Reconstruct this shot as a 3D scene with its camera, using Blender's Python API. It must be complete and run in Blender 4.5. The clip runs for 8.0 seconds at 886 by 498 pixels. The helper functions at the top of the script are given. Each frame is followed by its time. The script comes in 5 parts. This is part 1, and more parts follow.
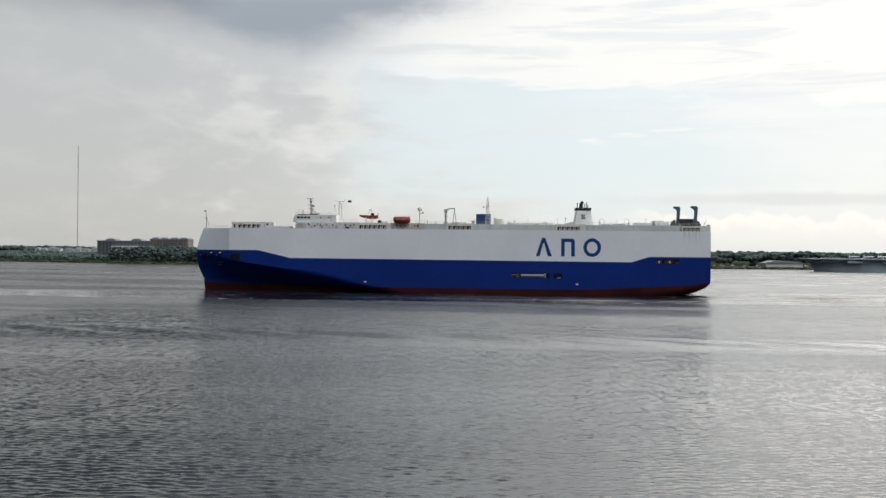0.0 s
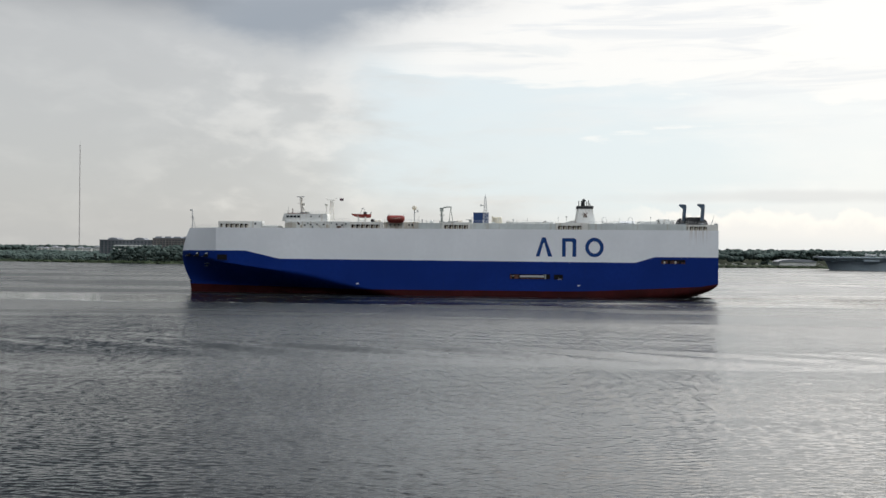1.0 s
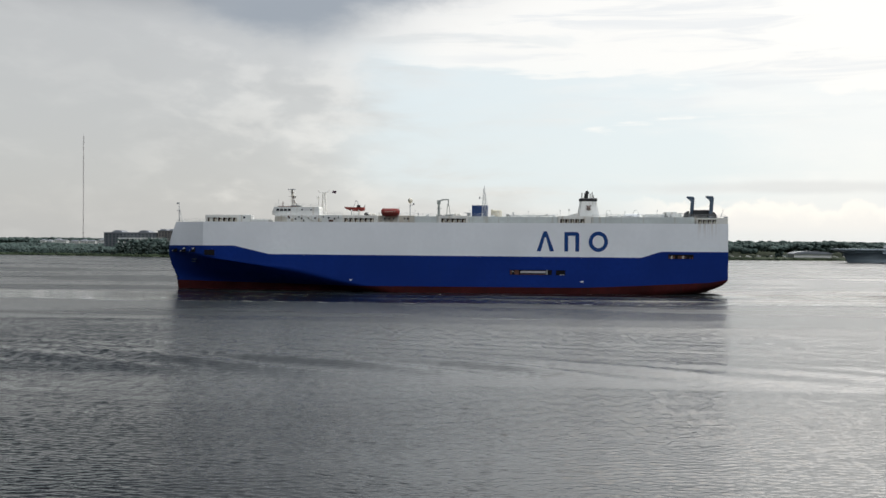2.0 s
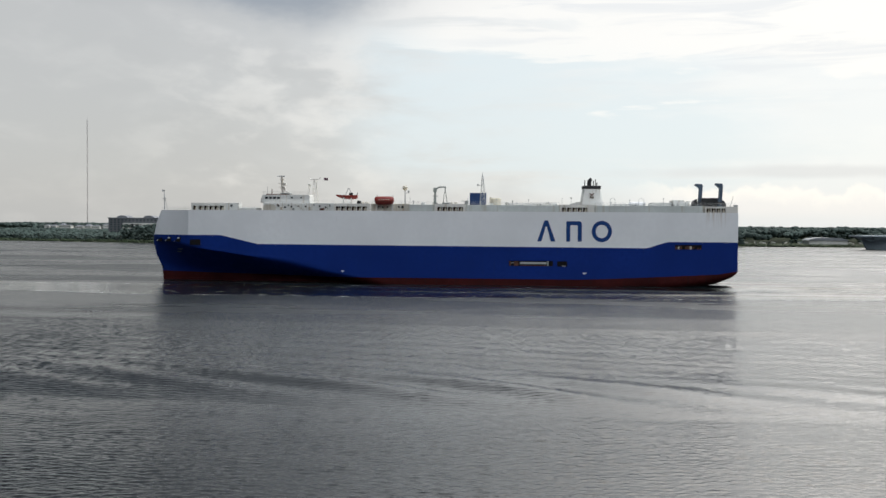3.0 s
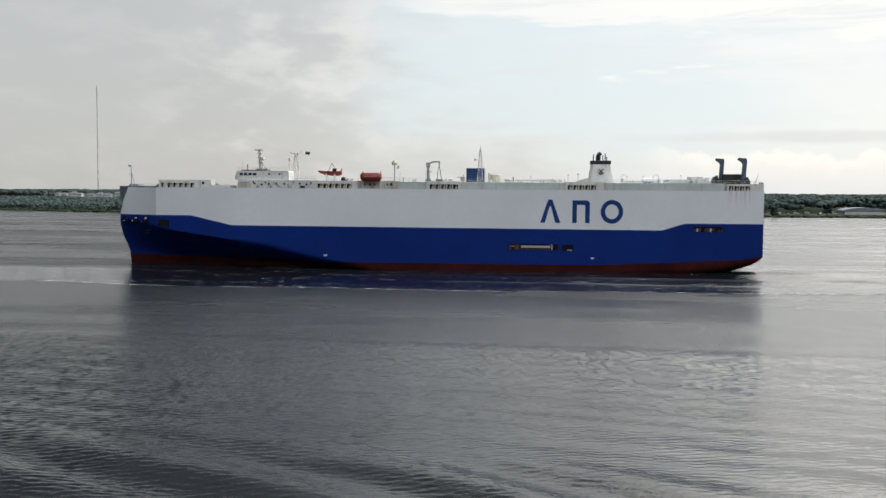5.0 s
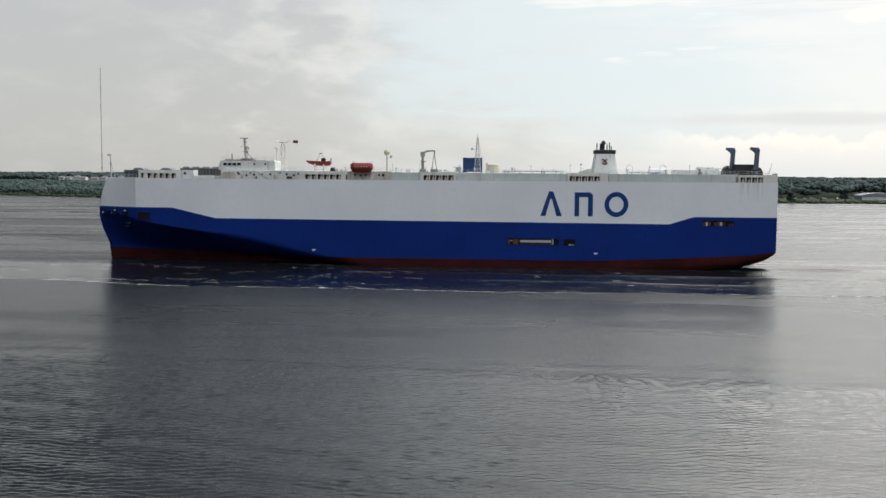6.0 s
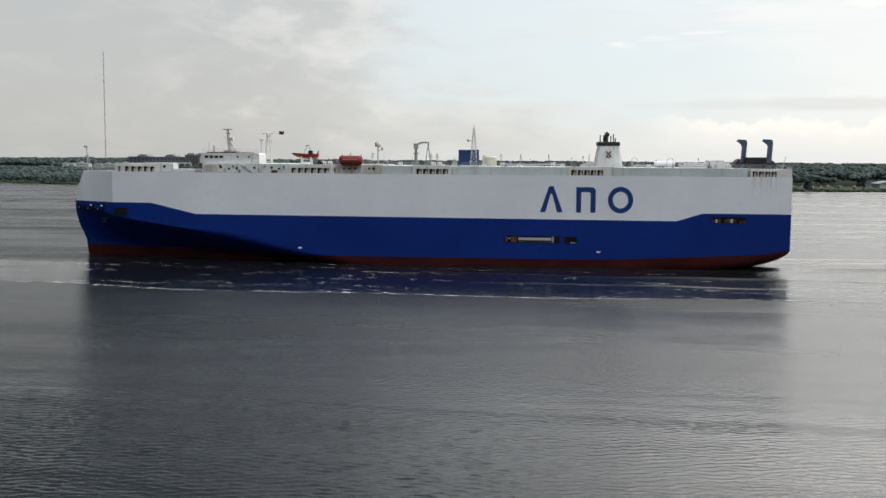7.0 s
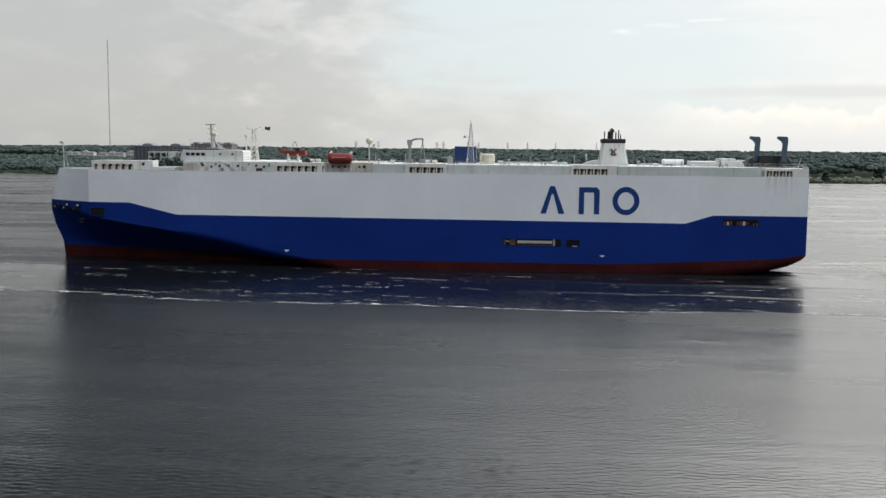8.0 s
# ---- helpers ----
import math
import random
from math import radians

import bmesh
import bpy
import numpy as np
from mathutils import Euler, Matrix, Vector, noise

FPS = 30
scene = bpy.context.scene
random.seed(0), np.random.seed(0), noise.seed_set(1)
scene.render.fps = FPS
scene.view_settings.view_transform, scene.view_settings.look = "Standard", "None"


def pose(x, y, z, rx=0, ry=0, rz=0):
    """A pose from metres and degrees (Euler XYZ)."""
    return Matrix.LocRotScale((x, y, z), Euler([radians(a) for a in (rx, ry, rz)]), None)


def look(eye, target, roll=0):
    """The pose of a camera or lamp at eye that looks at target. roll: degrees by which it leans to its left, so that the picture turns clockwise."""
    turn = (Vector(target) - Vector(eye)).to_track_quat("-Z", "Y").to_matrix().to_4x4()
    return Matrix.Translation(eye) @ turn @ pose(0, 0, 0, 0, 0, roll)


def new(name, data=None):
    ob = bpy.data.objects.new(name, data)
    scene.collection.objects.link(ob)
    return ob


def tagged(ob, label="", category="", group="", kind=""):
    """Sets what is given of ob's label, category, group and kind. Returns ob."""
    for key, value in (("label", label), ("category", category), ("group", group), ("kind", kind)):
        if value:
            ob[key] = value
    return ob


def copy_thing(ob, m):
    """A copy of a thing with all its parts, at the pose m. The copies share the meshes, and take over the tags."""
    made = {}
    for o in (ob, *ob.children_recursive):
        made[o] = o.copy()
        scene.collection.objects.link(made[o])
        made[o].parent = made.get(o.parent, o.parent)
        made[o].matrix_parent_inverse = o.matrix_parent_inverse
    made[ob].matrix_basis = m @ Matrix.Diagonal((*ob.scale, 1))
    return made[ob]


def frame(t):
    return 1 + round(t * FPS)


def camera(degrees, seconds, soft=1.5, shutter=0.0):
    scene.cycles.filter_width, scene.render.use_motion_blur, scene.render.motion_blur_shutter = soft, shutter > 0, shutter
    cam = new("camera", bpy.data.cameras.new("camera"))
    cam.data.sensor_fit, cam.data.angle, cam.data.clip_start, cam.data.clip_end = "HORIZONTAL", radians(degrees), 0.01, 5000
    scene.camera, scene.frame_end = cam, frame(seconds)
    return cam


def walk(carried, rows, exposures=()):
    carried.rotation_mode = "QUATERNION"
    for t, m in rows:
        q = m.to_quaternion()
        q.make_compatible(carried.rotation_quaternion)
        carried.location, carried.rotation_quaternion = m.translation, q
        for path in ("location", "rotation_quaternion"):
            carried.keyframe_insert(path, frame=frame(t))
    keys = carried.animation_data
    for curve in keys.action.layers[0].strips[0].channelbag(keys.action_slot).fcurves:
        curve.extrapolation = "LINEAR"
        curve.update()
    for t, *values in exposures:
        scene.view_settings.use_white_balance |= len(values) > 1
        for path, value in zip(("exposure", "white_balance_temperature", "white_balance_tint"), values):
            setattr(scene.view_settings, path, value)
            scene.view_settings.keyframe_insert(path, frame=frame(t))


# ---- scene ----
PATH = [
    (0, (20.45, -370.86, 16.34), (9.22, -171.18, 16.72), 0.54),
    (0.5, (16.52, -362.90, 16.72), (5.22, -163.22, 17.03), 0.51),
    (1, (12.73, -355.01, 17.14), (1.20, -155.34, 17.13), 0.45),
    (1.5, (8.91, -347.17, 17.61), (-2.94, -147.53, 16.93), 0.38),
    (3, (-2.34, -324.21, 20.01), (-15.22, -124.69, 15.03), 0.38),
    (3.5, (-5.90, -316.45, 20.97), (-19.24, -117.02, 14.11), 0.41),
    (4, (-9.64, -308.63, 22.03), (-23.62, -109.30, 13.45), 0.40),
    (4.5, (-13.47, -300.68, 23.02), (-27.85, -101.46, 12.78), 0.39),
    (6, (-24.90, -276.80, 26.73), (-40.37, -78.01, 11.12), 0.39),
    (6.5, (-28.69, -268.88, 27.82), (-44.39, -70.24, 10.61), 0.45),
    (7, (-32.54, -261.03, 28.96), (-48.64, -62.55, 10.34), 0.41),
    (7.5, (-36.53, -253.37, 30.26), (-52.96, -55.04, 10.34), 0.48),
    (8, (-40.44, -245.87, 31.57), (-57.24, -47.70, 10.43), 0.48),
]
cam = camera(48.7, 8.0)
walk(cam, [(t, look(eye, target, roll)) for t, eye, target, roll in PATH],
     exposures=[(0.0, 0.2), (8.0, 0.2)])

SHIP_SPEED = -8.95      # metres a second along x
BEAM = 32.0

# ---------------------------------------------------------------- world and sun
SUN_AZ, SUN_EL = radians(26), radians(40)     # azimuth clockwise from +y


def build_world():
    w = bpy.data.worlds.new("overcast_sky")
    scene.world = w
    w.use_nodes = True
    nt = w.node_tree
    N, L = nt.nodes, nt.links
    N.clear()

    def node(kind, **props):
        n = N.new(kind)
        for key, value in props.items():
            if key == "op":
                n.operation = value
            elif key == "blend":
                n.blend_type = value
        return n

    def mth(op, a, b=None, c=None):
        n = node("ShaderNodeMath", op=op)
        for i, v in enumerate((a, b, c)):
            if v is None:
                continue
            if isinstance(v, (int, float)):
                n.inputs[i].default_value = v
            else:
                L.new(v, n.inputs[i])
        return n.outputs[0]

    def mix(fac, a, b):
        n = N.new("ShaderNodeMix")
        n.data_type = "RGBA"
        for sock, v in ((n.inputs[0], fac), (n.inputs[6], a), (n.inputs[7], b)):
            if isinstance(v, (int, float)):
                sock.default_value = v
            elif isinstance(v, tuple):
                sock.default_value = (*v, 1)
            else:
                L.new(v, sock)
        return n.outputs[2]

    def smooth(v, lo, hi):
        n = N.new("ShaderNodeMapRange")
        n.interpolation_type = "SMOOTHSTEP"
        L.new(v, n.inputs[0])
        n.inputs[1].default_value, n.inputs[2].default_value = lo, hi
        return n.outputs[0]

    coord = N.new("ShaderNodeTexCoord")
    sep = N.new("ShaderNodeSeparateXYZ")
    L.new(coord.outputs["Generated"], sep.inputs[0])
    az = mth("ARCTAN2", sep.outputs[0], sep.outputs[1])
    el = mth("ARCSINE", sep.outputs[2])

    def clouds(sx, sy, detail, seed, distortion=0.0):
        comb = N.new("ShaderNodeCombineXYZ")
        L.new(mth("MULTIPLY", az, sx), comb.inputs[0])
        L.new(mth("MULTIPLY", el, sy), comb.inputs[1])
        comb.inputs[2].default_value = seed
        n = N.new("ShaderNodeTexNoise")
        n.inputs["Scale"].default_value = 1.0
        n.inputs["Detail"].default_value = detail
        n.inputs["Roughness"].default_value = 0.55
        n.inputs["Distortion"].default_value = distortion
        L.new(comb.outputs[0], n.inputs["Vector"])
        return n.outputs["Fac"]

    big = clouds(5.0, 14.0, 5, 1.7, 0.3)
    fine = clouds(16.0, 34.0, 6, 4.2, 0.2)
    wisp = clouds(5.0, 30.0, 6, 9.1, 0.4)
    streaky = clouds(6.0, 60.0, 5, 2.6, 0.6)
    heap = clouds(22.0, 22.0, 5, 6.4, 0.0)

    sky = N.new("ShaderNodeTexSky")
    sky.sky_type, sky.sun_disc = "NISHITA", False
    sky.sun_elevation, sky.sun_rotation = SUN_EL, SUN_AZ
    sky.air_density, sky.dust_density = 1.0, 2.0

    # cloud deck: warm grey low on the west, white towards the sun
    side = smooth(mth("ADD", az, mth("MULTIPLY", mth("SUBTRACT", big, 0.5), 0.5)), -0.42, 0.30)
    up = smooth(el, 0.03, 0.26)
    tone = mix(side, SKY_WEST, SKY_SUNWARD)
    tone = mix(mth("MULTIPLY", up, mth("MULTIPLY", side, 0.7)), tone, SKY_BRIGHT)
    tone = mix(mth("MULTIPLY", smooth(fine, 0.42, 0.72), 0.16), tone, (0.93, 0.91, 0.86))
    def soft(v, lo, hi):
        """1 between the inner limits of a band, fading outside: lo and hi are (outer, inner) pairs."""
        return mth("MULTIPLY", smooth(v, lo[0], lo[1]), smooth(mth("MULTIPLY", v, -1.0), -hi[0], -hi[1]))

    # a pale blue opening in the middle, under long creamy streaks
    lean = mth("ADD", el, mth("MULTIPLY", az, 0.10))
    gapnoise = smooth(mth("ADD", mth("MULTIPLY", wisp, 0.6), mth("MULTIPLY", big, 0.4)), 0.34, 0.56)
    gap = mth("MULTIPLY", soft(az, (-0.20, -0.10), (0.42, 0.16)), soft(lean, (0.02, 0.06), (0.20, 0.165)))
    tone = mix(mth("MULTIPLY", mth("MULTIPLY", gap, gapnoise), 0.85), tone, (0.655, 0.735, 0.765))
    band = mth("MULTIPLY", smooth(mth("ADD", wisp, mth("MULTIPLY", mth("SUBTRACT", lean, 0.165), 3.2)), 0.47, 0.57), smooth(az, -0.17, -0.05))
    tone = mix(mth("MULTIPLY", band, 0.8), tone, (0.875, 0.86, 0.825))
    shade = mth("MULTIPLY", smooth(streaky, 0.50, 0.66), mth("MULTIPLY", smooth(el, 0.10, 0.18), smooth(az, -0.12, 0.02)))
    tone = mix(mth("MULTIPLY", shade, 0.6), tone, (0.66, 0.69, 0.72))
    # lit tufts under the rain cloud
    tuft = mth("MULTIPLY", smooth(mth("SUBTRACT", fine, mth("MULTIPLY", mth("ABSOLUTE", mth("SUBTRACT", el, 0.125)), 2.0)), 0.36, 0.62), soft(az, (-0.40, -0.28), (-0.10, -0.17)))
    tone = mix(mth("MULTIPLY", tuft, 0.4), tone, (0.80, 0.785, 0.75))
    # heaped cumulus low over the shore, flat-based, with lumpy tops
    top = mth("SUBTRACT", mth("ADD", 0.008, mth("MULTIPLY", heap, 0.062)), el)
    puff = mth("MULTIPLY", smooth(top, -0.002, 0.006), mth("MULTIPLY", smooth(az, 0.10, 0.20), smooth(el, 0.004, 0.018)))
    tone = mix(mth("MULTIPLY", puff, 0.8), tone, mix(smooth(top, 0.0, 0.02), (0.93, 0.905, 0.85), (0.80, 0.80, 0.79)))

    def bank(az0, el0, raz, rel, wob, colour, strength, tone, lo=1.25, hi=0.55):
        dx = mth("DIVIDE", mth("SUBTRACT", az, az0), raz)
        dy = mth("DIVIDE", mth("SUBTRACT", el, el0), rel)
        r = mth("SQRT", mth("ADD", mth("MULTIPLY", dx, dx), mth("MULTIPLY", dy, dy)))
        r = mth("ADD", r, mth("MULTIPLY", mth("SUBTRACT", big, 0.5), wob))
        r = mth("ADD", r, mth("MULTIPLY", mth("SUBTRACT", fine, 0.5), wob))
        n = N.new("ShaderNodeMapRange")
        n.interpolation_type = "SMOOTHSTEP"
        L.new(r, n.inputs[0])
        n.inputs[1].default_value, n.inputs[2].default_value = hi, lo
        n.inputs[3].default_value, n.inputs[4].default_value = strength, 0.0
        return mix(n.outputs[0], tone, colour)

    tone = bank(-0.40, 0.16, 0.22, 0.30, 0.8, (0.50, 0.505, 0.50), 0.5, tone, 1.4, 0.2)
    # the dark rain cloud: its base hangs lowest in the middle and rises to both sides
    hang = mth("ADD", mth("MULTIPLY", mth("MAXIMUM", mth("ADD", az, 0.20), 0.0), 0.36), mth("MULTIPLY", mth("MAXIMUM", mth("SUBTRACT", -0.25, az), 0.0), 0.22))
    depth = mth("SUBTRACT", mth("SUBTRACT", el, 0.188), hang)
    depth = mth("ADD", depth, mth("ADD", mth("MULTIPLY", mth("SUBTRACT", big, 0.5), 0.05), mth("MULTIPLY", mth("SUBTRACT", fine, 0.5), 0.045)))
    rain = mix(smooth(mth("MULTIPLY", az, -1.0), 0.24, 0.42), (0.285, 0.315, 0.352), (0.40, 0.41, 0.42))
    tone = mix(mth("MULTIPLY", smooth(depth, -0.045, 0.02), 0.30), tone, (0.50, 0.51, 0.52))
    tone = mix(mth("MULTIPLY", smooth(depth, -0.008, 0.034), smooth(mth("MULTIPLY", az, -1.0), -0.12, 0.02)), tone, rain)
    tone = bank(0.30, 0.053, 0.20, 0.007, 0.9, (0.60, 0.62, 0.64), 0.6, tone, 1.3, 0.3)            # long low streak
    # overhead: thick rain cloud to the west, thin bright cloud round the hidden sun
    over = mix(smooth(mth("ADD", sep.outputs[0], mth("MULTIPLY", mth("SUBTRACT", big, 0.5), 0.4)), -0.36, 0.04), SKY_OVER, SKY_EAST)
    # unseen upper sky: dimmed high up, raised eastward, to set the water's brightness
    over = mix(smooth(el, 0.36, 0.62), over, (0.30, 0.315, 0.34))
    over = mix(smooth(sep.outputs[0], 0.08, 0.34), over, (2.9, 2.92, 2.92))
    tone = mix(smooth(mth("ADD", el, mth("MULTIPLY", smooth(mth("MULTIPLY", az, -1.0), 0.15, 0.38), 0.045)), 0.24, 0.35), tone, over)
    tone = mix(smooth(mth("MULTIPLY", az, -1.0), 0.54, 0.85), tone, (0.06, 0.065, 0.075))            # unseen dark band added far to the west, to dim the bow
    # behind, unseen: a paler, bluer sky with broken cloud, raised to light the hull
    rear = mix(smooth(fine, 0.4, 0.6), SKY_BACK, (2.5, 2.53, 2.57))
    # dimmed on its west side so that the bow's facet turns darker
    rear = mix(smooth(sep.outputs[0], -0.6, 0.3), (0.16, 0.18, 0.21), rear)
    rear = mix(smooth(el, 0.15, 0.8), (0.05, 0.06, 0.07), rear)      # darkened low down to shade the flared bow
    tone = mix(smooth(mth("MULTIPLY", sep.outputs[1], -1.0), -0.6, -0.1), tone, rear)
    dot = N.new("ShaderNodeVectorMath")
    dot.operation = "DOT_PRODUCT"
    L.new(coord.outputs["Generated"], dot.inputs[0])
    dot.inputs[1].default_value = (math.sin(SUN_AZ) * math.cos(SUN_EL), math.cos(SUN_AZ) * math.cos(SUN_EL), math.sin(SUN_EL))
    tone = mix(mth("MULTIPLY", smooth(dot.outputs["Value"], 0.915, 0.99), 0.8), tone, (2.5, 2.42, 2.25))

    b1 = N.new("ShaderNodeBackground")
    L.new(sky.outputs[0], b1.inputs[0])
    b1.inputs[1].default_value = 0.10
    b2 = N.new("ShaderNodeBackground")
    L.new(tone, b2.inputs[0])
    b2.inputs[1].default_value = 1.0
    m = N.new("ShaderNodeMixShader")
    m.inputs[0].default_value = 0.9
    L.new(b1.outputs[0], m.inputs[1])
    L.new(b2.outputs[0], m.inputs[2])
    out = N.new("ShaderNodeOutputWorld")
    L.new(m.outputs[0], out.inputs[0])


SKY_WEST = (0.462, 0.465, 0.458)
SKY_SUNWARD = (0.755, 0.785, 0.79)
SKY_BRIGHT = (0.85, 0.85, 0.83)
SKY_OVER = (0.06, 0.068, 0.08)
SKY_EAST = (1.62, 1.66, 1.68)
SKY_BACK = (1.85, 2.0, 2.2)
build_world()

sun = new("sun", bpy.data.lights.new("sun", "SUN"))
sun.data.energy, sun.data.angle, sun.data.color = 0.55, radians(40), (1.0, 0.95, 0.88)
sun.matrix_world = look((math.sin(SUN_AZ) * math.cos(SUN_EL), math.cos(SUN_AZ) * math.cos(SUN_EL), math.sin(SUN_EL)), (0, 0, 0))


# ---------------------------------------------------------------- materials
def material(name, base, rough=0.6, metal=0.0, var=0.15, scale=0.6, fine=6.0, bump=0.0, tint=None, streak=None, stretch=(1, 1, 1), spec=None, island=0.0, piece=0.0, stain=None):
    """A painted or natural surface with variation at two scales, optional streaks of a second colour and relief."""
    m = bpy.data.materials.new(name)
    m.use_nodes = True
    N, L = m.node_tree.nodes, m.node_tree.links
    bsdf = N["Principled BSDF"]
    bsdf.inputs["Roughness"].default_value, bsdf.inputs["Metallic"].default_value = rough, metal
    if spec is not None:
        bsdf.inputs["Specular IOR Level"].default_value = spec
    coord = N.new("ShaderNodeTexCoord")
    mp = N.new("ShaderNodeMapping")
    mp.inputs["Scale"].default_value = stretch
    L.new(coord.outputs["Object"], mp.inputs[0])

    def tex(sc, detail=5):
        n = N.new("ShaderNodeTexNoise")
        n.inputs["Scale"].default_value, n.inputs["Detail"].default_value = sc, detail
        L.new(mp.outputs[0], n.inputs["Vector"])
        return n.outputs["Fac"]

    def mixer(fac, a, b, blend="MIX"):
        n = N.new("ShaderNodeMix")
        n.data_type, n.blend_type = "RGBA", blend
        for sock, v in ((n.inputs[0], fac), (n.inputs[6], a), (n.inputs[7], b)):
            if isinstance(v, (int, float)):
                sock.default_value = v
            elif isinstance(v, tuple):
                sock.default_value = (*v, 1)
            else:
                L.new(v, sock)
        return n.outputs[2]

    def ramp(v, lo, hi, a=0.0, b=1.0):
        n = N.new("ShaderNodeMapRange")
        n.interpolation_type = "SMOOTHSTEP"
        L.new(v, n.inputs[0])
        for i, x in enumerate((lo, hi, a, b)):
            n.inputs[i + 1].default_value = x
        return n.outputs[0]

    dark = tuple(c * (1 - var) for c in base)
    lite = tuple(min(1, c * (1 + var)) for c in (tint or base))
    coarse, grain = tex(scale), tex(fine)
    col = mixer(ramp(coarse, 0.3, 0.7), dark, lite)
    col = mixer(ramp(grain, 0.35, 0.7, 0, 0.5), col, tuple(c * (1 - 0.7 * var) for c in base))
    if streak:
        sm = N.new("ShaderNodeMapping")
        sm.inputs["Scale"].default_value = (1.1, 1.1, 0.06)
        L.new(coord.outputs["Object"], sm.inputs[0])
        n = N.new("ShaderNodeTexNoise")
        n.inputs["Scale"].default_value, n.inputs["Detail"].default_value = 1.0, 6
        L.new(sm.outputs[0], n.inputs["Vector"])
        col = mixer(ramp(n.outputs["Fac"], streak[1], streak[1] + 0.16, 0, streak[2]), col, streak[0])
    if stain:
        # rust runs below the stern openings: (x from, x to, z top, z bottom, colour)
        xa, xb, zt, zb, sc = stain
        sep = N.new("ShaderNodeSeparateXYZ")
        L.new(coord.outputs["Object"], sep.inputs[0])
        cm = N.new("ShaderNodeMapping")
        cm.inputs["Scale"].default_value = (1.7, 0.2, 0.05)
        L.new(coord.outputs["Object"], cm.inputs[0])
        sn = N.new("ShaderNodeTexNoise")
        sn.inputs["Scale"].default_value, sn.inputs["Detail"].default_value = 1.0, 4
        L.new(cm.outputs[0], sn.inputs["Vector"])
        k = ramp(sn.outputs["Fac"], 0.46, 0.62)
        for v in (ramp(sep.outputs[0], xa, xa + 0.8), ramp(sep.outputs[0], xb + 0.8, xb), ramp(sep.outputs[2], zb, zt, 0, 0.36)):
            mm = N.new("ShaderNodeMath")
            mm.operation = "MULTIPLY"
            L.new(k, mm.inputs[0])
            L.new(v, mm.inputs[1])
            k = mm.outputs[0]
        col = mixer(k, col, sc)
    if island or piece:
        if island:
            src = N.new("ShaderNodeNewGeometry").outputs["Random Per Island"]
        else:
            src = N.new("ShaderNodeObjectInfo").outputs["Random"]
        k = island or piece
        hsv = N.new("ShaderNodeHueSaturation")
        L.new(ramp(src, 0, 1, 1 - k, 1 + k), hsv.inputs["Value"])
        L.new(col, hsv.inputs["Color"])
        col = hsv.outputs[0]
    L.new(col, bsdf.inputs["Base Color"])
    L.new(ramp(grain, 0.2, 0.8, max(0.02, rough - 0.1), min(1, rough + 0.1)), bsdf.inputs["Roughness"])
    if bump:
        b = N.new("ShaderNodeBump")
        b.inputs["Strength"].default_value, b.inputs["Distance"].default_value = 0.6, bump
        L.new(grain, b.inputs["Height"])
        L.new(b.outputs[0], bsdf.inputs["Normal"])
    return m


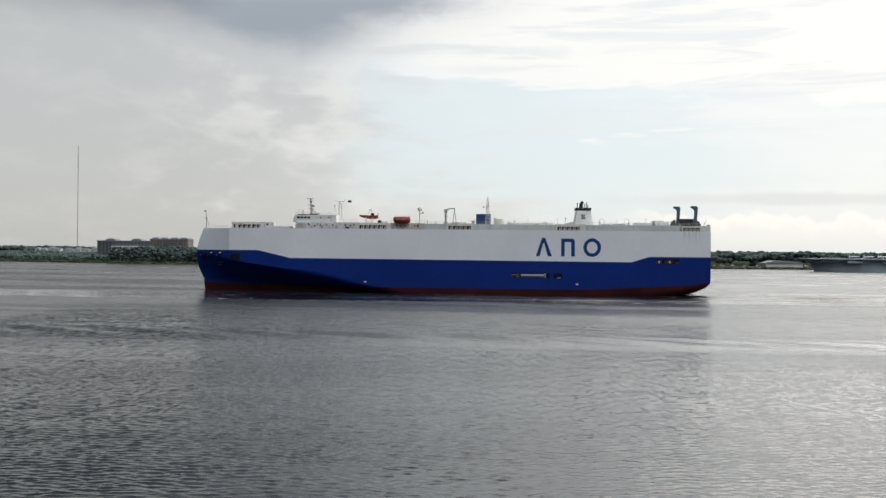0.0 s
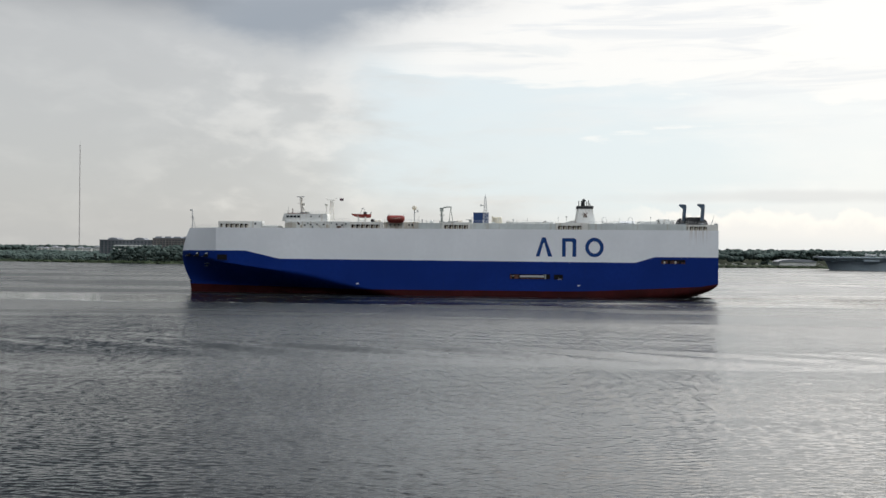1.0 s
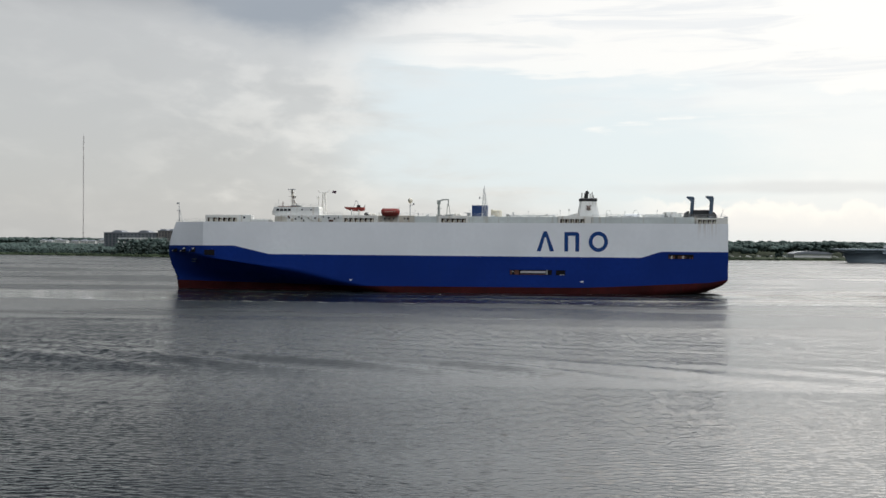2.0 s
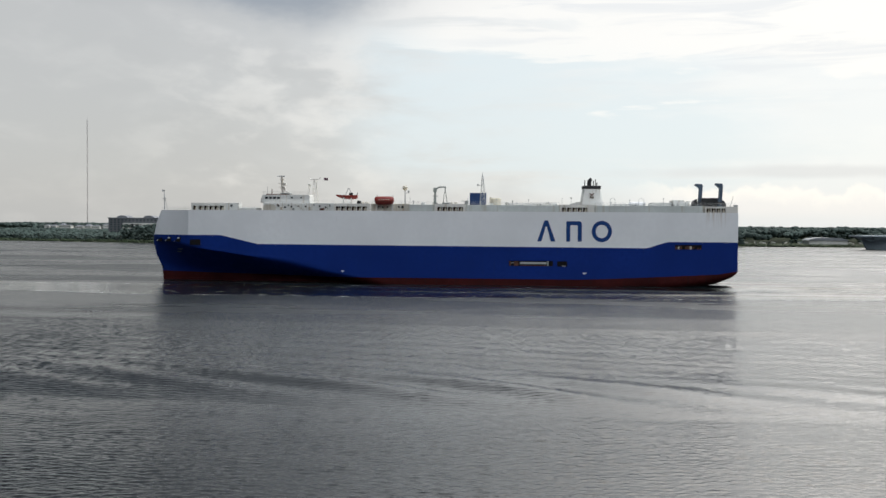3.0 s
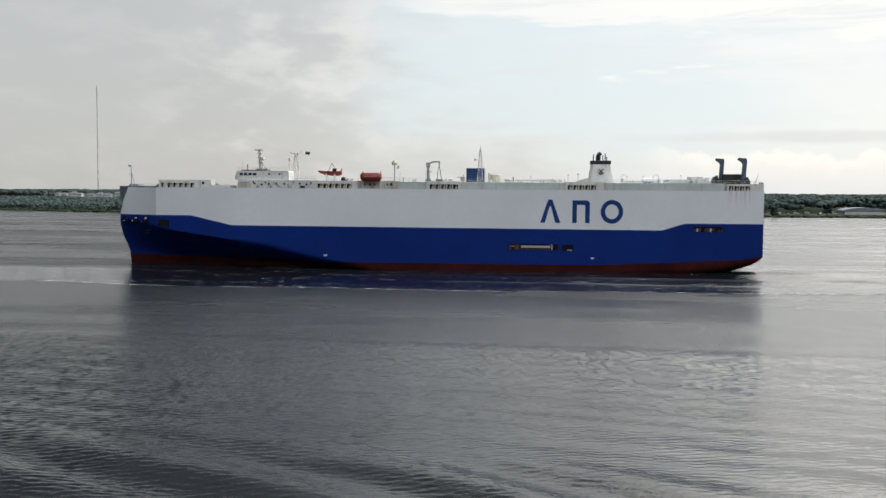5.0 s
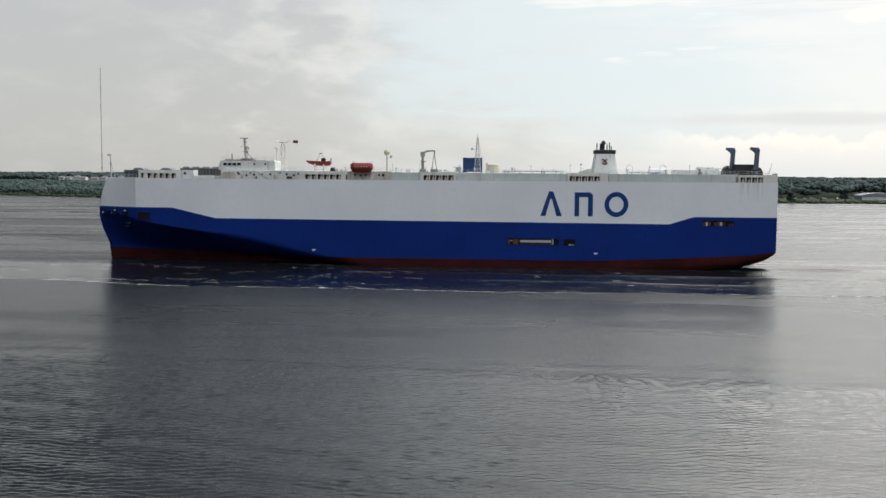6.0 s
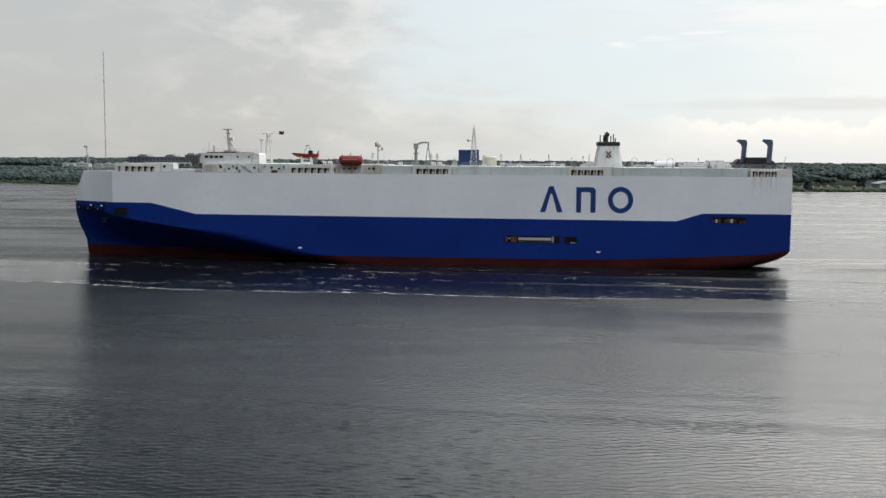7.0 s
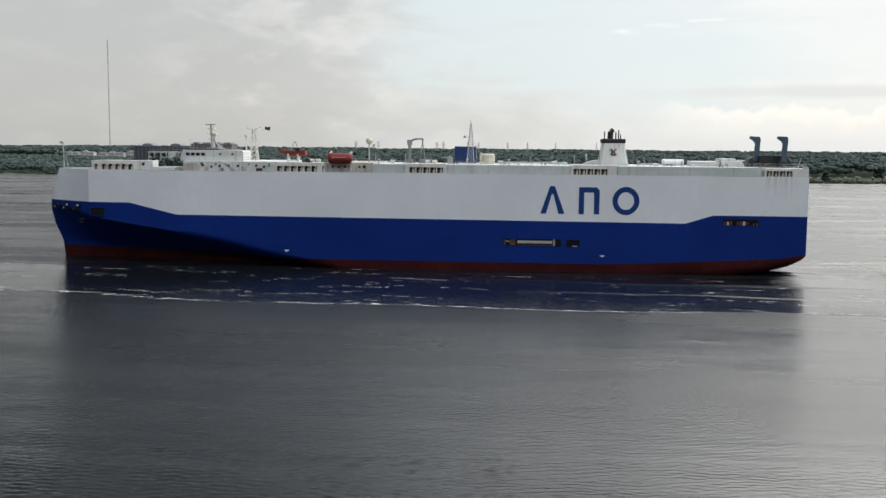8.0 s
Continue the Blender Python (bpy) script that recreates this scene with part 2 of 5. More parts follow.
def water_material(name, chop, swell, rough, rough_far, patch=0.5, base=(0.007, 0.010, 0.011)):
    """River water: long swell, wind chop and ripples as relief at real-world size; slicks where the wind does not reach."""
    m = bpy.data.materials.new(name)
    m.use_nodes = True
    N, L = m.node_tree.nodes, m.node_tree.links
    bsdf = N["Principled BSDF"]
    bsdf.inputs["Base Color"].default_value = (*base, 1)
    bsdf.inputs["IOR"].default_value = 1.333
    geo = N.new("ShaderNodeNewGeometry")

    def tex(scale, sx, sy, turn, detail, rough_=0.55):
        mp = N.new("ShaderNodeMapping")
        mp.inputs["Scale"].default_value = (sx, sy, 1)
        mp.inputs["Rotation"].default_value = (0, 0, radians(turn))
        L.new(geo.outputs["Position"], mp.inputs[0])
        n = N.new("ShaderNodeTexNoise")
        n.inputs["Scale"].default_value, n.inputs["Detail"].default_value, n.inputs["Roughness"].default_value = scale, detail, rough_
        L.new(mp.outputs[0], n.inputs["Vector"])
        return n.outputs["Fac"]

    def ramp(v, lo, hi, a=0.0, b=1.0):
        n = N.new("ShaderNodeMapRange")
        n.interpolation_type = "SMOOTHSTEP"
        L.new(v, n.inputs[0])
        for i, x in enumerate((lo, hi, a, b)):
            n.inputs[i + 1].default_value = x
        return n.outputs[0]

    slick = ramp(tex(0.02, 0.35, 1.6, 6, 4), 0.40, 0.62, 1 - patch, 1.0)
    a = N.new("ShaderNodeBump")
    a.inputs["Strength"].default_value, a.inputs["Distance"].default_value = 1.0, swell
    L.new(tex(0.11, 0.30, 1.0, 8, 2), a.inputs["Height"])
    b = N.new("ShaderNodeBump")
    b.inputs["Distance"].default_value = chop
    L.new(slick, b.inputs["Strength"])
    L.new(tex(1.5, 0.6, 1.15, -7, 3, 0.55), b.inputs["Height"])
    L.new(a.outputs[0], b.inputs["Normal"])
    c = N.new("ShaderNodeBump")
    c.inputs["Distance"].default_value = chop * 0.36
    L.new(slick, c.inputs["Strength"])
    L.new(tex(4.2, 0.6, 1.1, 12, 2), c.inputs["Height"])
    L.new(b.outputs[0], c.inputs["Normal"])
    L.new(c.outputs[0], bsdf.inputs["Normal"])
    # the open reach up-river is ruffled by finer ripples than the lee near the anchorage
    pos = N.new("ShaderNodeSeparateXYZ")
    L.new(geo.outputs["Position"], pos.inputs[0])
    ruffle = ramp(pos.outputs[1], -260.0, -70.0, rough, rough_far)
    mul = N.new("ShaderNodeMath")
    mul.operation = "MULTIPLY"
    L.new(ruffle, mul.inputs[0])
    L.new(ramp(slick, 1 - patch, 1.0, 0.75, 1.0), mul.inputs[1])
    L.new(mul.outputs[0], bsdf.inputs["Roughness"])
    return m


WATER = water_material("river_water", 0.10, 0.22, 0.10, 0.30, 0.42)
SLICK = water_material("disturbed_slick_water", 0.08, 0.12, 0.03, 0.03, 0.4)
WHITE = material("white_ship_paint", (0.80, 0.81, 0.82), 0.45, var=0.05, scale=0.05, fine=0.6, streak=((0.52, 0.45, 0.36), 0.66, 0.35), stain=(89.0, 96.5, 24.4, 18.0, (0.42, 0.30, 0.19)))
WHITE2 = material("weathered_white_paint", (0.71, 0.71, 0.68), 0.5, var=0.12, scale=0.12, fine=1.2, streak=((0.42, 0.35, 0.26), 0.54, 0.5))
SIDEPAINT = material("chalky_grey_white_paint", (0.58, 0.61, 0.59), 0.6, var=0.14, scale=0.1, fine=0.9, streak=((0.40, 0.36, 0.28), 0.54, 0.5))
BLUE = material("blue_hull_paint", (0.006, 0.028, 0.185), 0.5, spec=0.1, var=0.12, scale=0.05, fine=0.7, streak=((0.010, 0.030, 0.14), 0.60, 0.5))
BLUE_EMBLEM = material("blue_emblem_paint", (0.012, 0.05, 0.19), 0.5, spec=0.2, var=0.08)
RED = material("red_antifouling", (0.050, 0.009, 0.009), 0.7, spec=0.08, var=0.3, scale=0.15, fine=1.0, streak=((0.03, 0.012, 0.013), 0.5, 0.6))
DECK = material("grey_green_deck_paint", (0.28, 0.30, 0.29), 0.7, var=0.2, scale=0.15)
# near-black: the shade inside openings is put into this colour
DARK = material("recess_shade_black", (0.012, 0.011, 0.011), 0.9, var=0.3, spec=0.1)
RUST = material("rusty_machinery", (0.10, 0.042, 0.025), 0.8, var=0.4, scale=0.8)
BLACK = material("black_funnel_paint", (0.02, 0.02, 0.022), 0.5, var=0.2)
ORANGE = material("orange_grp", (0.24, 0.026, 0.018), 0.5, var=0.12, scale=0.6)
STEEL = material("pale_grey_steel", (0.42, 0.43, 0.43), 0.5, var=0.12, scale=0.8)
BOXBLUE = material("blue_container_paint", (0.014, 0.05, 0.17), 0.5, var=0.15, scale=0.5)
BEIGE = material("stained_beige_paint", (0.56, 0.53, 0.46), 0.6, var=0.2, scale=0.2, fine=1.2, streak=((0.30, 0.20, 0.12), 0.52, 0.6))
CREAMWHITE = material("creamy_white_paint", (0.74, 0.72, 0.665), 0.55, var=0.12, scale=0.2, fine=1.0, streak=((0.42, 0.32, 0.20), 0.56, 0.45))
GEAR = material("greenish_grey_gear_paint", (0.25, 0.27, 0.25), 0.6, var=0.25, scale=0.6)
VENTBLUE = material("grey_blue_vent_paint", (0.06, 0.09, 0.13), 0.5, var=0.15, scale=0.5)
CREAM = material("cream_tank_paint", (0.60, 0.55, 0.44), 0.55, var=0.12, scale=0.5)
FAINT = material("faint_lettering_paint", (0.07, 0.08, 0.11), 0.6, var=0.3)
GLASS = material("dark_window_glass", (0.02, 0.025, 0.03), 0.08, var=0.1)
CANVAS = material("dark_flag_cloth", (0.16, 0.10, 0.13), 0.8, var=0.4, scale=2.0)
FOAM = material("sea_foam", (0.80, 0.82, 0.82), 0.9, var=0.1, scale=1.0, fine=4.0)


# ---------------------------------------------------------------- mesh helpers
def finish(name, bm, mat, smooth_angle=None):
    bmesh.ops.recalc_face_normals(bm, faces=bm.faces)
    me = bpy.data.meshes.new(name)
    bm.to_mesh(me)
    bm.free()
    for mt in (mat if isinstance(mat, (list, tuple)) else [mat]):
        me.materials.append(mt)
    if smooth_angle is not None:
        for p in me.polygons:
            p.use_smooth = True
        me.set_sharp_from_angle(angle=radians(smooth_angle))
    return me


def part(name, bm, mat, parent, label="", smooth_angle=None, at=None):
    ob = new(name, finish(name, bm, mat, smooth_angle))
    ob.parent = parent
    if at is not None:
        ob.matrix_basis = at
    if label:
        ob["label"] = label
    return ob


def thing(name, label, category, group="", m=None):
    ob = new(name)
    tagged(ob, label, category, group)
    if m is not None:
        ob.matrix_basis = m
    return ob


def box(bm, x0, x1, y0, y1, z0, z1, bevel=0.0, taper=0.0):
    t = taper
    co = [(x0, y0, z0), (x1, y0, z0), (x1, y1, z0), (x0, y1, z0), (x0 + t, y0 + t, z1), (x1 - t, y0 + t, z1), (x1 - t, y1 - t, z1), (x0 + t, y1 - t, z1)]
    v = [bm.verts.new(c) for c in co]
    fs = [bm.faces.new([v[i] for i in f]) for f in ((3, 2, 1, 0), (4, 5, 6, 7), (0, 1, 5, 4), (1, 2, 6, 5), (2, 3, 7, 6), (3, 0, 4, 7))]
    if bevel:
        es = {e for f in fs for e in f.edges}
        bmesh.ops.bevel(bm, geom=list(es), offset=bevel, segments=1, affect="EDGES")
    return bm


def tube(bm, a, b, r0, r1=None, n=8):
    a, b = Vector(a), Vector(b)
    r1 = r0 if r1 is None else r1
    q = (b - a).to_track_quat("Z", "Y").to_matrix()
    rings = []
    for p, r in ((a, r0), (b, r1)):
        rings.append([bm.verts.new(p + q @ Vector((r * math.cos(2 * math.pi * i / n), r * math.sin(2 * math.pi * i / n), 0))) for i in range(n)])
    for i in range(n):
        bm.faces.new((rings[0][i], rings[0][(i + 1) % n], rings[1][(i + 1) % n], rings[1][i]))
    bm.faces.new(rings[0][::-1])
    bm.faces.new(rings[1])
    return bm


def prism(bm, outline, y0, y1):
    """An outline in x, z pulled from y0 to y1."""
    a = [bm.verts.new((x, y0, z)) for x, z in outline]
    b = [bm.verts.new((x, y1, z)) for x, z in outline]
    n = len(outline)
    bm.faces.new(a)
    bm.faces.new(b[::-1])
    for i in range(n):
        bm.faces.new((a[i], b[i], b[(i + 1) % n], a[(i + 1) % n]))
    return bm


def strip(bm, outer, inner, y0, y1, closed=True):
    """A band between two outlines in x, z, pulled from y0 to y1."""
    n = len(outer)
    rows = [[bm.verts.new((x, y, z)) for x, z in o] for o in (outer, inner) for y in (y0, y1)]
    of, ob_, nf, nb = rows
    for i in range(n if closed else n - 1):
        j = (i + 1) % n
        for q in ((of[i], of[j], nf[j], nf[i]), (ob_[j], ob_[i], nb[i], nb[j]), (of[j], of[i], ob_[i], ob_[j]), (nf[i], nf[j], nb[j], nb[i])):
            bm.faces.new(q)
    if not closed:
        for i in (0, n - 1):
            bm.faces.new((of[i], nf[i], nb[i], ob_[i]))
    return bm


def lattice(bm, x, y, z0, z1, w0, w1, steps, r=0.07):
    """A square lattice mast with legs, rings and diagonals."""
    def corner(k, f):
        w = (w0 + (w1 - w0) * f) / 2
        return (x + (w, w, -w, -w)[k], y + (w, -w, -w, w)[k], z0 + (z1 - z0) * f)
    for k in range(4):
        tube(bm, corner(k, 0), corner(k, 1), r, r, 5)
    for s in range(steps + 1):
        for k in range(4):
            tube(bm, corner(k, s / steps), corner((k + 1) % 4, s / steps), r * 0.7, None, 4)
            if s < steps:
                tube(bm, corner(k, s / steps), corner((k + 1) % 4, (s + 1) / steps), r * 0.6, None, 4)
    return bm


def interp(x, *pairs):
    return float(np.interp(x, [p[0] for p in pairs], [p[1] for p in pairs]))


# ---------------------------------------------------------------- water and land
def water():
    bm = bmesh.new()
    xs = [-4800, -900, -250, 0, 250, 900, 4800]
    ys = [-2500, -450, -200, -52, 200, 700, 4500]
    v = [[bm.verts.new((x, y, 0)) for x in xs] for y in ys]
    for j in range(len(ys) - 1):
        for i in range(len(xs) - 1):
            bm.faces.new((v[j][i], v[j][i + 1], v[j + 1][i + 1], v[j + 1][i]))
    ob = new("water", finish("water", bm, WATER))
    tagged(ob, "grey wind-rippled river water under an overcast sky", "water", kind="structure")


def ripple_set(n, shortest, longest, slope, seed):
    """Directions, wave numbers, heights and phases of a wind-sea: crests lie roughly along x."""
    rng = np.random.RandomState(seed)
    k = 2 * np.pi / np.exp(rng.uniform(math.log(shortest), math.log(longest), n))
    a = np.clip(rng.normal(0, 0.42, n), -1.0, 1.0) + math.pi / 2 + 0.12
    return k * np.cos(a), k * np.sin(a), slope * math.sqrt(2 / n) / k, rng.uniform(0, 6.28, n)


RIPPLES = ripple_set(76, 0.46, 1.2, 0.145, 12)


def ripple_height(x, y, shortest=0.0):
    """Height of the wind waves; those shorter than the given length are left to the surface's fine relief."""
    z = np.zeros_like(x)
    for kx, ky, amp, ph in zip(*RIPPLES):
        if 2 * math.pi / math.hypot(kx, ky) >= shortest:
            z += amp * np.sin(kx * x + ky * y + ph)
    return z


def smoothstep(v):
    v = np.clip(v, 0, 1)
    return v * v * (3 - 2 * v)


def sheet(name, X, Y, Z, keep=None):
    """A smooth water mesh over a grid of points."""
    n, m = X.shape
    me = bpy.data.meshes.new(name)
    idx = np.arange(n * m, dtype=np.int32).reshape(n, m)
    quads = np.stack((idx[:-1, :-1], idx[:-1, 1:], idx[1:, 1:], idx[1:, :-1]), axis=-1).reshape(-1, 4)
    if keep is not None:
        quads = quads[keep[:-1, :-1].ravel()]
    me.vertices.add(n * m)
    me.vertices.foreach_set("co", np.stack((X, Y, Z), axis=-1).astype(np.float32).ravel())
    me.loops.add(quads.size)
    me.loops.foreach_set("vertex_index", quads.ravel())
    me.polygons.add(len(quads))
    me.polygons.foreach_set("loop_start", np.arange(0, quads.size, 4, dtype=np.int32))
    me.update(calc_edges=True)
    me.polygons.foreach_set("use_smooth", np.ones(len(quads), dtype=bool))
    me.materials.append(WATER)
    return new(name, me)


def chop_field():
    """The nearer reach of the river with its wind waves as real relief, finest in the nearest stretch."""
    for x0, x1, y0, y1, dx, dy, shortest in ((-62, 82, -314, -234, 0.27, 0.14, 0.48), (-128, 112, -234, -150, 0.42, 0.18, 0.64), (-150, 150, -150, -62, 0.6, 0.3, 1.0)):
        X, Y = np.meshgrid(np.linspace(x0, x1, int((x1 - x0) / dx)), np.linspace(y0, y1, int((y1 - y0) / dy)))
        gust = 0.85 + 0.25 * np.sin(X * 0.021 + 0.6 * np.sin(Y * 0.03)) * np.sin(Y * 0.043 + 0.013 * X)
        edge = smoothstep(np.minimum(np.minimum(np.minimum(X - x0, x1 - X) / 10, (Y + 314) / 8), (-62 - Y) / 110))
        ob = sheet("water_chop", X, Y, 0.03 + 0.10 * edge + ripple_height(X, Y, shortest) * gust * edge)
        tagged(ob, "grey river water with short wind waves", "water", kind="structure")


def wash_train():
    """One packet of slanting wash waves, its crests in echelon along a line, with a fading tail behind it."""
    X, Y = np.meshgrid(np.linspace(-112, 152, 570), np.linspace(-219, -104, 640))
    behind = Y + 190.5 + 0.07 * (X + 10) + 1.2 * np.sin(X * 0.045)              # distance behind the packet's middle
    main = np.exp(-((behind - 1.0) / np.where(behind < 1.0, 7.0, 10.0)) ** 2)
    tail = smoothstep(behind / 14) * smoothstep((70 - behind) / 50)
    along = smoothstep((X + 112) / 30) * smoothstep((152 - X) / 30)
    vary = 0.78 + 0.22 * np.sin(X * 0.052 + 1.0) * np.cos(X * 0.019) - 0.30 * smoothstep((X - 5) / 60)
    wob = 0.35 * np.sin(X * 0.13 + Y * 0.05) + 0.25 * np.sin(X * 0.06 - Y * 0.11 + 2)
    crest = 2 * math.pi / 12.7 * (Y + 0.66 * X + WASH_PHASE) + wob
    fan = 2 * math.pi / 7.4 * (Y + 0.36 * X) + 1.3 * wob
    fan2 = 2 * math.pi / 4.7 * (Y + 0.22 * X) - 1.6 * wob
    Z = 0.37 * main * vary * np.cos(crest) + 0.036 * tail * np.cos(fan) + 0.014 * tail * np.cos(fan2)
    lift = smoothstep((behind + 20) / 14) * smoothstep((84 - behind) / 13) * along
    gust = 0.85 + 0.2 * np.sin(X * 0.03) * np.sin(Y * 0.043)
    Z = (Z + 1.15 * ripple_height(X + 37, Y, 0.64) * gust) * lift + lift * (0.44 + 0.43 * np.sqrt(main)) - 0.13
    ob = sheet("wash_wave", X, Y, Z, lift > 0.001)
    tagged(ob, "long low slanting wash waves rolling over the grey river", "wave", kind="stuff")
    return ob


def rip_edge(x):
    return interp(x, (-600, -50), (-190, -46), (-136, -49), (-112, -54), (-40, -57), (20, -56.5), (90, -54), (600, -53))


def slick_edge(x):
    return rip_edge(x) + 0.8 * math.sin(x * 0.021) + 1.1 * math.sin(x * 0.083 + 1)


def slick():
    """The smoother strip of water that the ship sails in, with a wavy near edge."""
    bm = bmesh.new()
    rng = random.Random(5)
    n = 260
    prev = None
    for i in range(n + 1):
        x = -560 + 1120 * i / n
        y0 = slick_edge(x) + rng.uniform(-0.4, 0.4)
        row = [bm.verts.new((x, y, 0.02)) for y in (y0, -40, -25, -6 + 3 * math.sin(x * 0.023) + rng.uniform(-2, 2))]
        if prev:
            for a in range(3):
                bm.faces.new((prev[a], row[a], row[a + 1], prev[a + 1]))
        prev = row
    prev = None
    for i in range(121):
        x = -420 + 330 * i / 120
        w = 2.4 * math.sin(math.pi * i / 120) ** 0.4 * rng.uniform(0.7, 1.1)
        c = -95 + 1.5 * math.sin(x * 0.03)
        row = [bm.verts.new((x, c - w, 0.02)), bm.verts.new((x, c + w, 0.02))]
        if prev:
            bm.faces.new((prev[0], row[0], row[1], prev[1]))
        prev = row
    ob = new("water_slick", finish("water_slick", bm, SLICK))
    tagged(ob, "smoother dark strip of river water along the ship", "water", kind="structure")


def ripple_line(x0, x1, slope, height, width, seed):
    """One long thin ripple, tapering at both ends."""
    rng = random.Random(seed)
    bm = bmesh.new()
    nx, ny = max(24, int((x1 - x0) / 0.8)), 8
    grid = []
    ph = [rng.uniform(0, 6.28) for _ in range(4)]
    for i in range(nx + 1):
        f = i / nx
        x = x0 + (x1 - x0) * f
        mid = slope * (x - (x0 + x1) / 2) + 1.2 * math.sin(x * 0.07 + ph[0]) + 0.5 * math.sin(x * 0.19 + ph[1])
        amp = height * min(1, 6 * f, 2.5 * (1 - f)) * (0.72 + 0.28 * math.sin(x * 0.11 + ph[2]) * math.sin(x * 0.043 + ph[3]))
        grid.append([bm.verts.new((x, mid + (2 * j / ny - 1) * width, amp * 0.5 * (1 + math.cos(math.pi * (2 * j / ny - 1))) - 0.04)) for j in range(ny + 1)])
    for i in range(nx):
        for j in range(ny):
            bm.faces.new((grid[i][j], grid[i + 1][j], grid[i + 1][j + 1], grid[i][j + 1]))
    return new("wake_ripple", finish("wake_ripple", bm, WATER, 60))


water()
chop_field()
slick()
WASH_PHASE, WASH_VX = 0.8, -8.0
WASH = wash_train()

LAND = material("marsh_and_soil", (0.036, 0.046, 0.027), 0.95, var=0.35, scale=0.02, fine=0.3, tint=(0.045, 0.055, 0.03), spec=0.1)
MARSH = material("marsh_grass", (0.034, 0.048, 0.026), 0.95, var=0.35, scale=0.05, fine=0.8, island=0.3, spec=0.1)
# the leaf green is paled towards blue-grey: distance haze put into the colour
LEAF = material("hazed_broadleaf_foliage", (0.058, 0.080, 0.072), 0.9, var=0.3, scale=0.05, fine=0.45, bump=0.9, tint=(0.066, 0.090, 0.080), island=0.15, spec=0.1)
BARK = material("grey_brown_bark", (0.12, 0.09, 0.07), 0.9, var=0.3, scale=1.0)
HOUSEWHITE = material("white_siding", (0.66, 0.65, 0.62), 0.7, var=0.1, scale=0.1)
APTGREY = material("grey_cladding", (0.12, 0.13, 0.14), 0.7, var=0.15, scale=0.08)
APTTAN = material("tan_cladding", (0.20, 0.18, 0.165), 0.7, var=0.12, scale=0.08)
ROOF = material("grey_roof_sheet", (0.20, 0.21, 0.23), 0.6, var=0.2, scale=0.1)
NAVY = material("haze_grey_navy_paint", (0.36, 0.42, 0.46), 0.6, var=0.12, scale=0.05, fine=0.4)


def shore_y(x):
    return interp(x, (-4800, 1400), (-1200, 900), (-700, 740), (-540, 690), (-410, 640), (-300, 600), (-150, 600), (60, 630), (220, 655), (320, 665), (600, 690), (1200, 800), (4800, 1400))


def land():
    bm = bmesh.new()
    prev = None
    rng = random.Random(2)
    n = 240
    for i in range(n + 1):
        u = -1 + 2 * i / n
        x = 4800 * (0.25 * u + 0.75 * u ** 3)
        s = shore_y(x) + 3 * math.sin(x * 0.05) + rng.uniform(-1.5, 1.5)
        row = [bm.verts.new((x, s + d, z)) for d, z in ((-6, -0.5), (0, 0.25), (12, 0.8), (60, 1.6), (400, 2.5))] + [bm.verts.new((x, 4620, 3.0))]
        if prev:
            for a in range(5):
                bm.faces.new((prev[a], row[a], row[a + 1], prev[a + 1]))
        prev = row
    ob = new("ground", finish("ground", bm, LAND, 60))
    tagged(ob, "low green marshy river bank reaching the horizon", "ground", kind="structure")


land()


def clump_prototypes(n, seed, detail=2):
    """Lumpy low-poly leaf clumps of radius about 1, as vertex and face arrays."""
    out = []
    rng = random.Random(seed)
    for k in range(n):
        bm = bmesh.new()
        bmesh.ops.create_icosphere(bm, subdivisions=detail, radius=1.0)
        for v in bm.verts:
            p = v.co * 2.3 + Vector((k * 7.3, 0, 0))
            v.co *= 0.8 + 0.75 * noise.noise(p) + rng.uniform(-0.16, 0.2)
        bm.verts.index_update()
        out.append((np.array([v.co[:] for v in bm.verts]), np.array([[v.index for v in f.verts] for f in bm.faces])))
        bm.free()
    return out


CLUMPS = clump_prototypes(6, 3)
FAR_CLUMPS = clump_prototypes(6, 5, 1)


def joined(name, items, mat, coarse_from=None):
    """One mesh out of many clumps: (x, y, z, rx, ry, rz) each."""
    vs, fs, base = [], [], 0
    rng = random.Random(len(items))
    for x, y, z, a, b, c in items:
        v, f = (FAR_CLUMPS if coarse_from is not None and y > coarse_from else CLUMPS)[rng.randrange(len(CLUMPS))]
        t = rng.uniform(0, 6.28)
        ca, sa = math.cos(t), math.sin(t)
        r = np.column_stack((v[:, 0] * ca - v[:, 1] * sa, v[:, 0] * sa + v[:, 1] * ca, v[:, 2]))
        vs.append(r * (a, b, c) + (x, y, z))
        fs.append(f + base)
        base += len(v)
    me = bpy.data.meshes.new(name)
    me.from_pydata(np.concatenate(vs).tolist(), [], np.concatenate(fs).tolist())
    me.materials.append(mat)
    me.update()
    me.polygons.foreach_set("use_smooth", np.ones(len(me.polygons), dtype=bool))
    return me


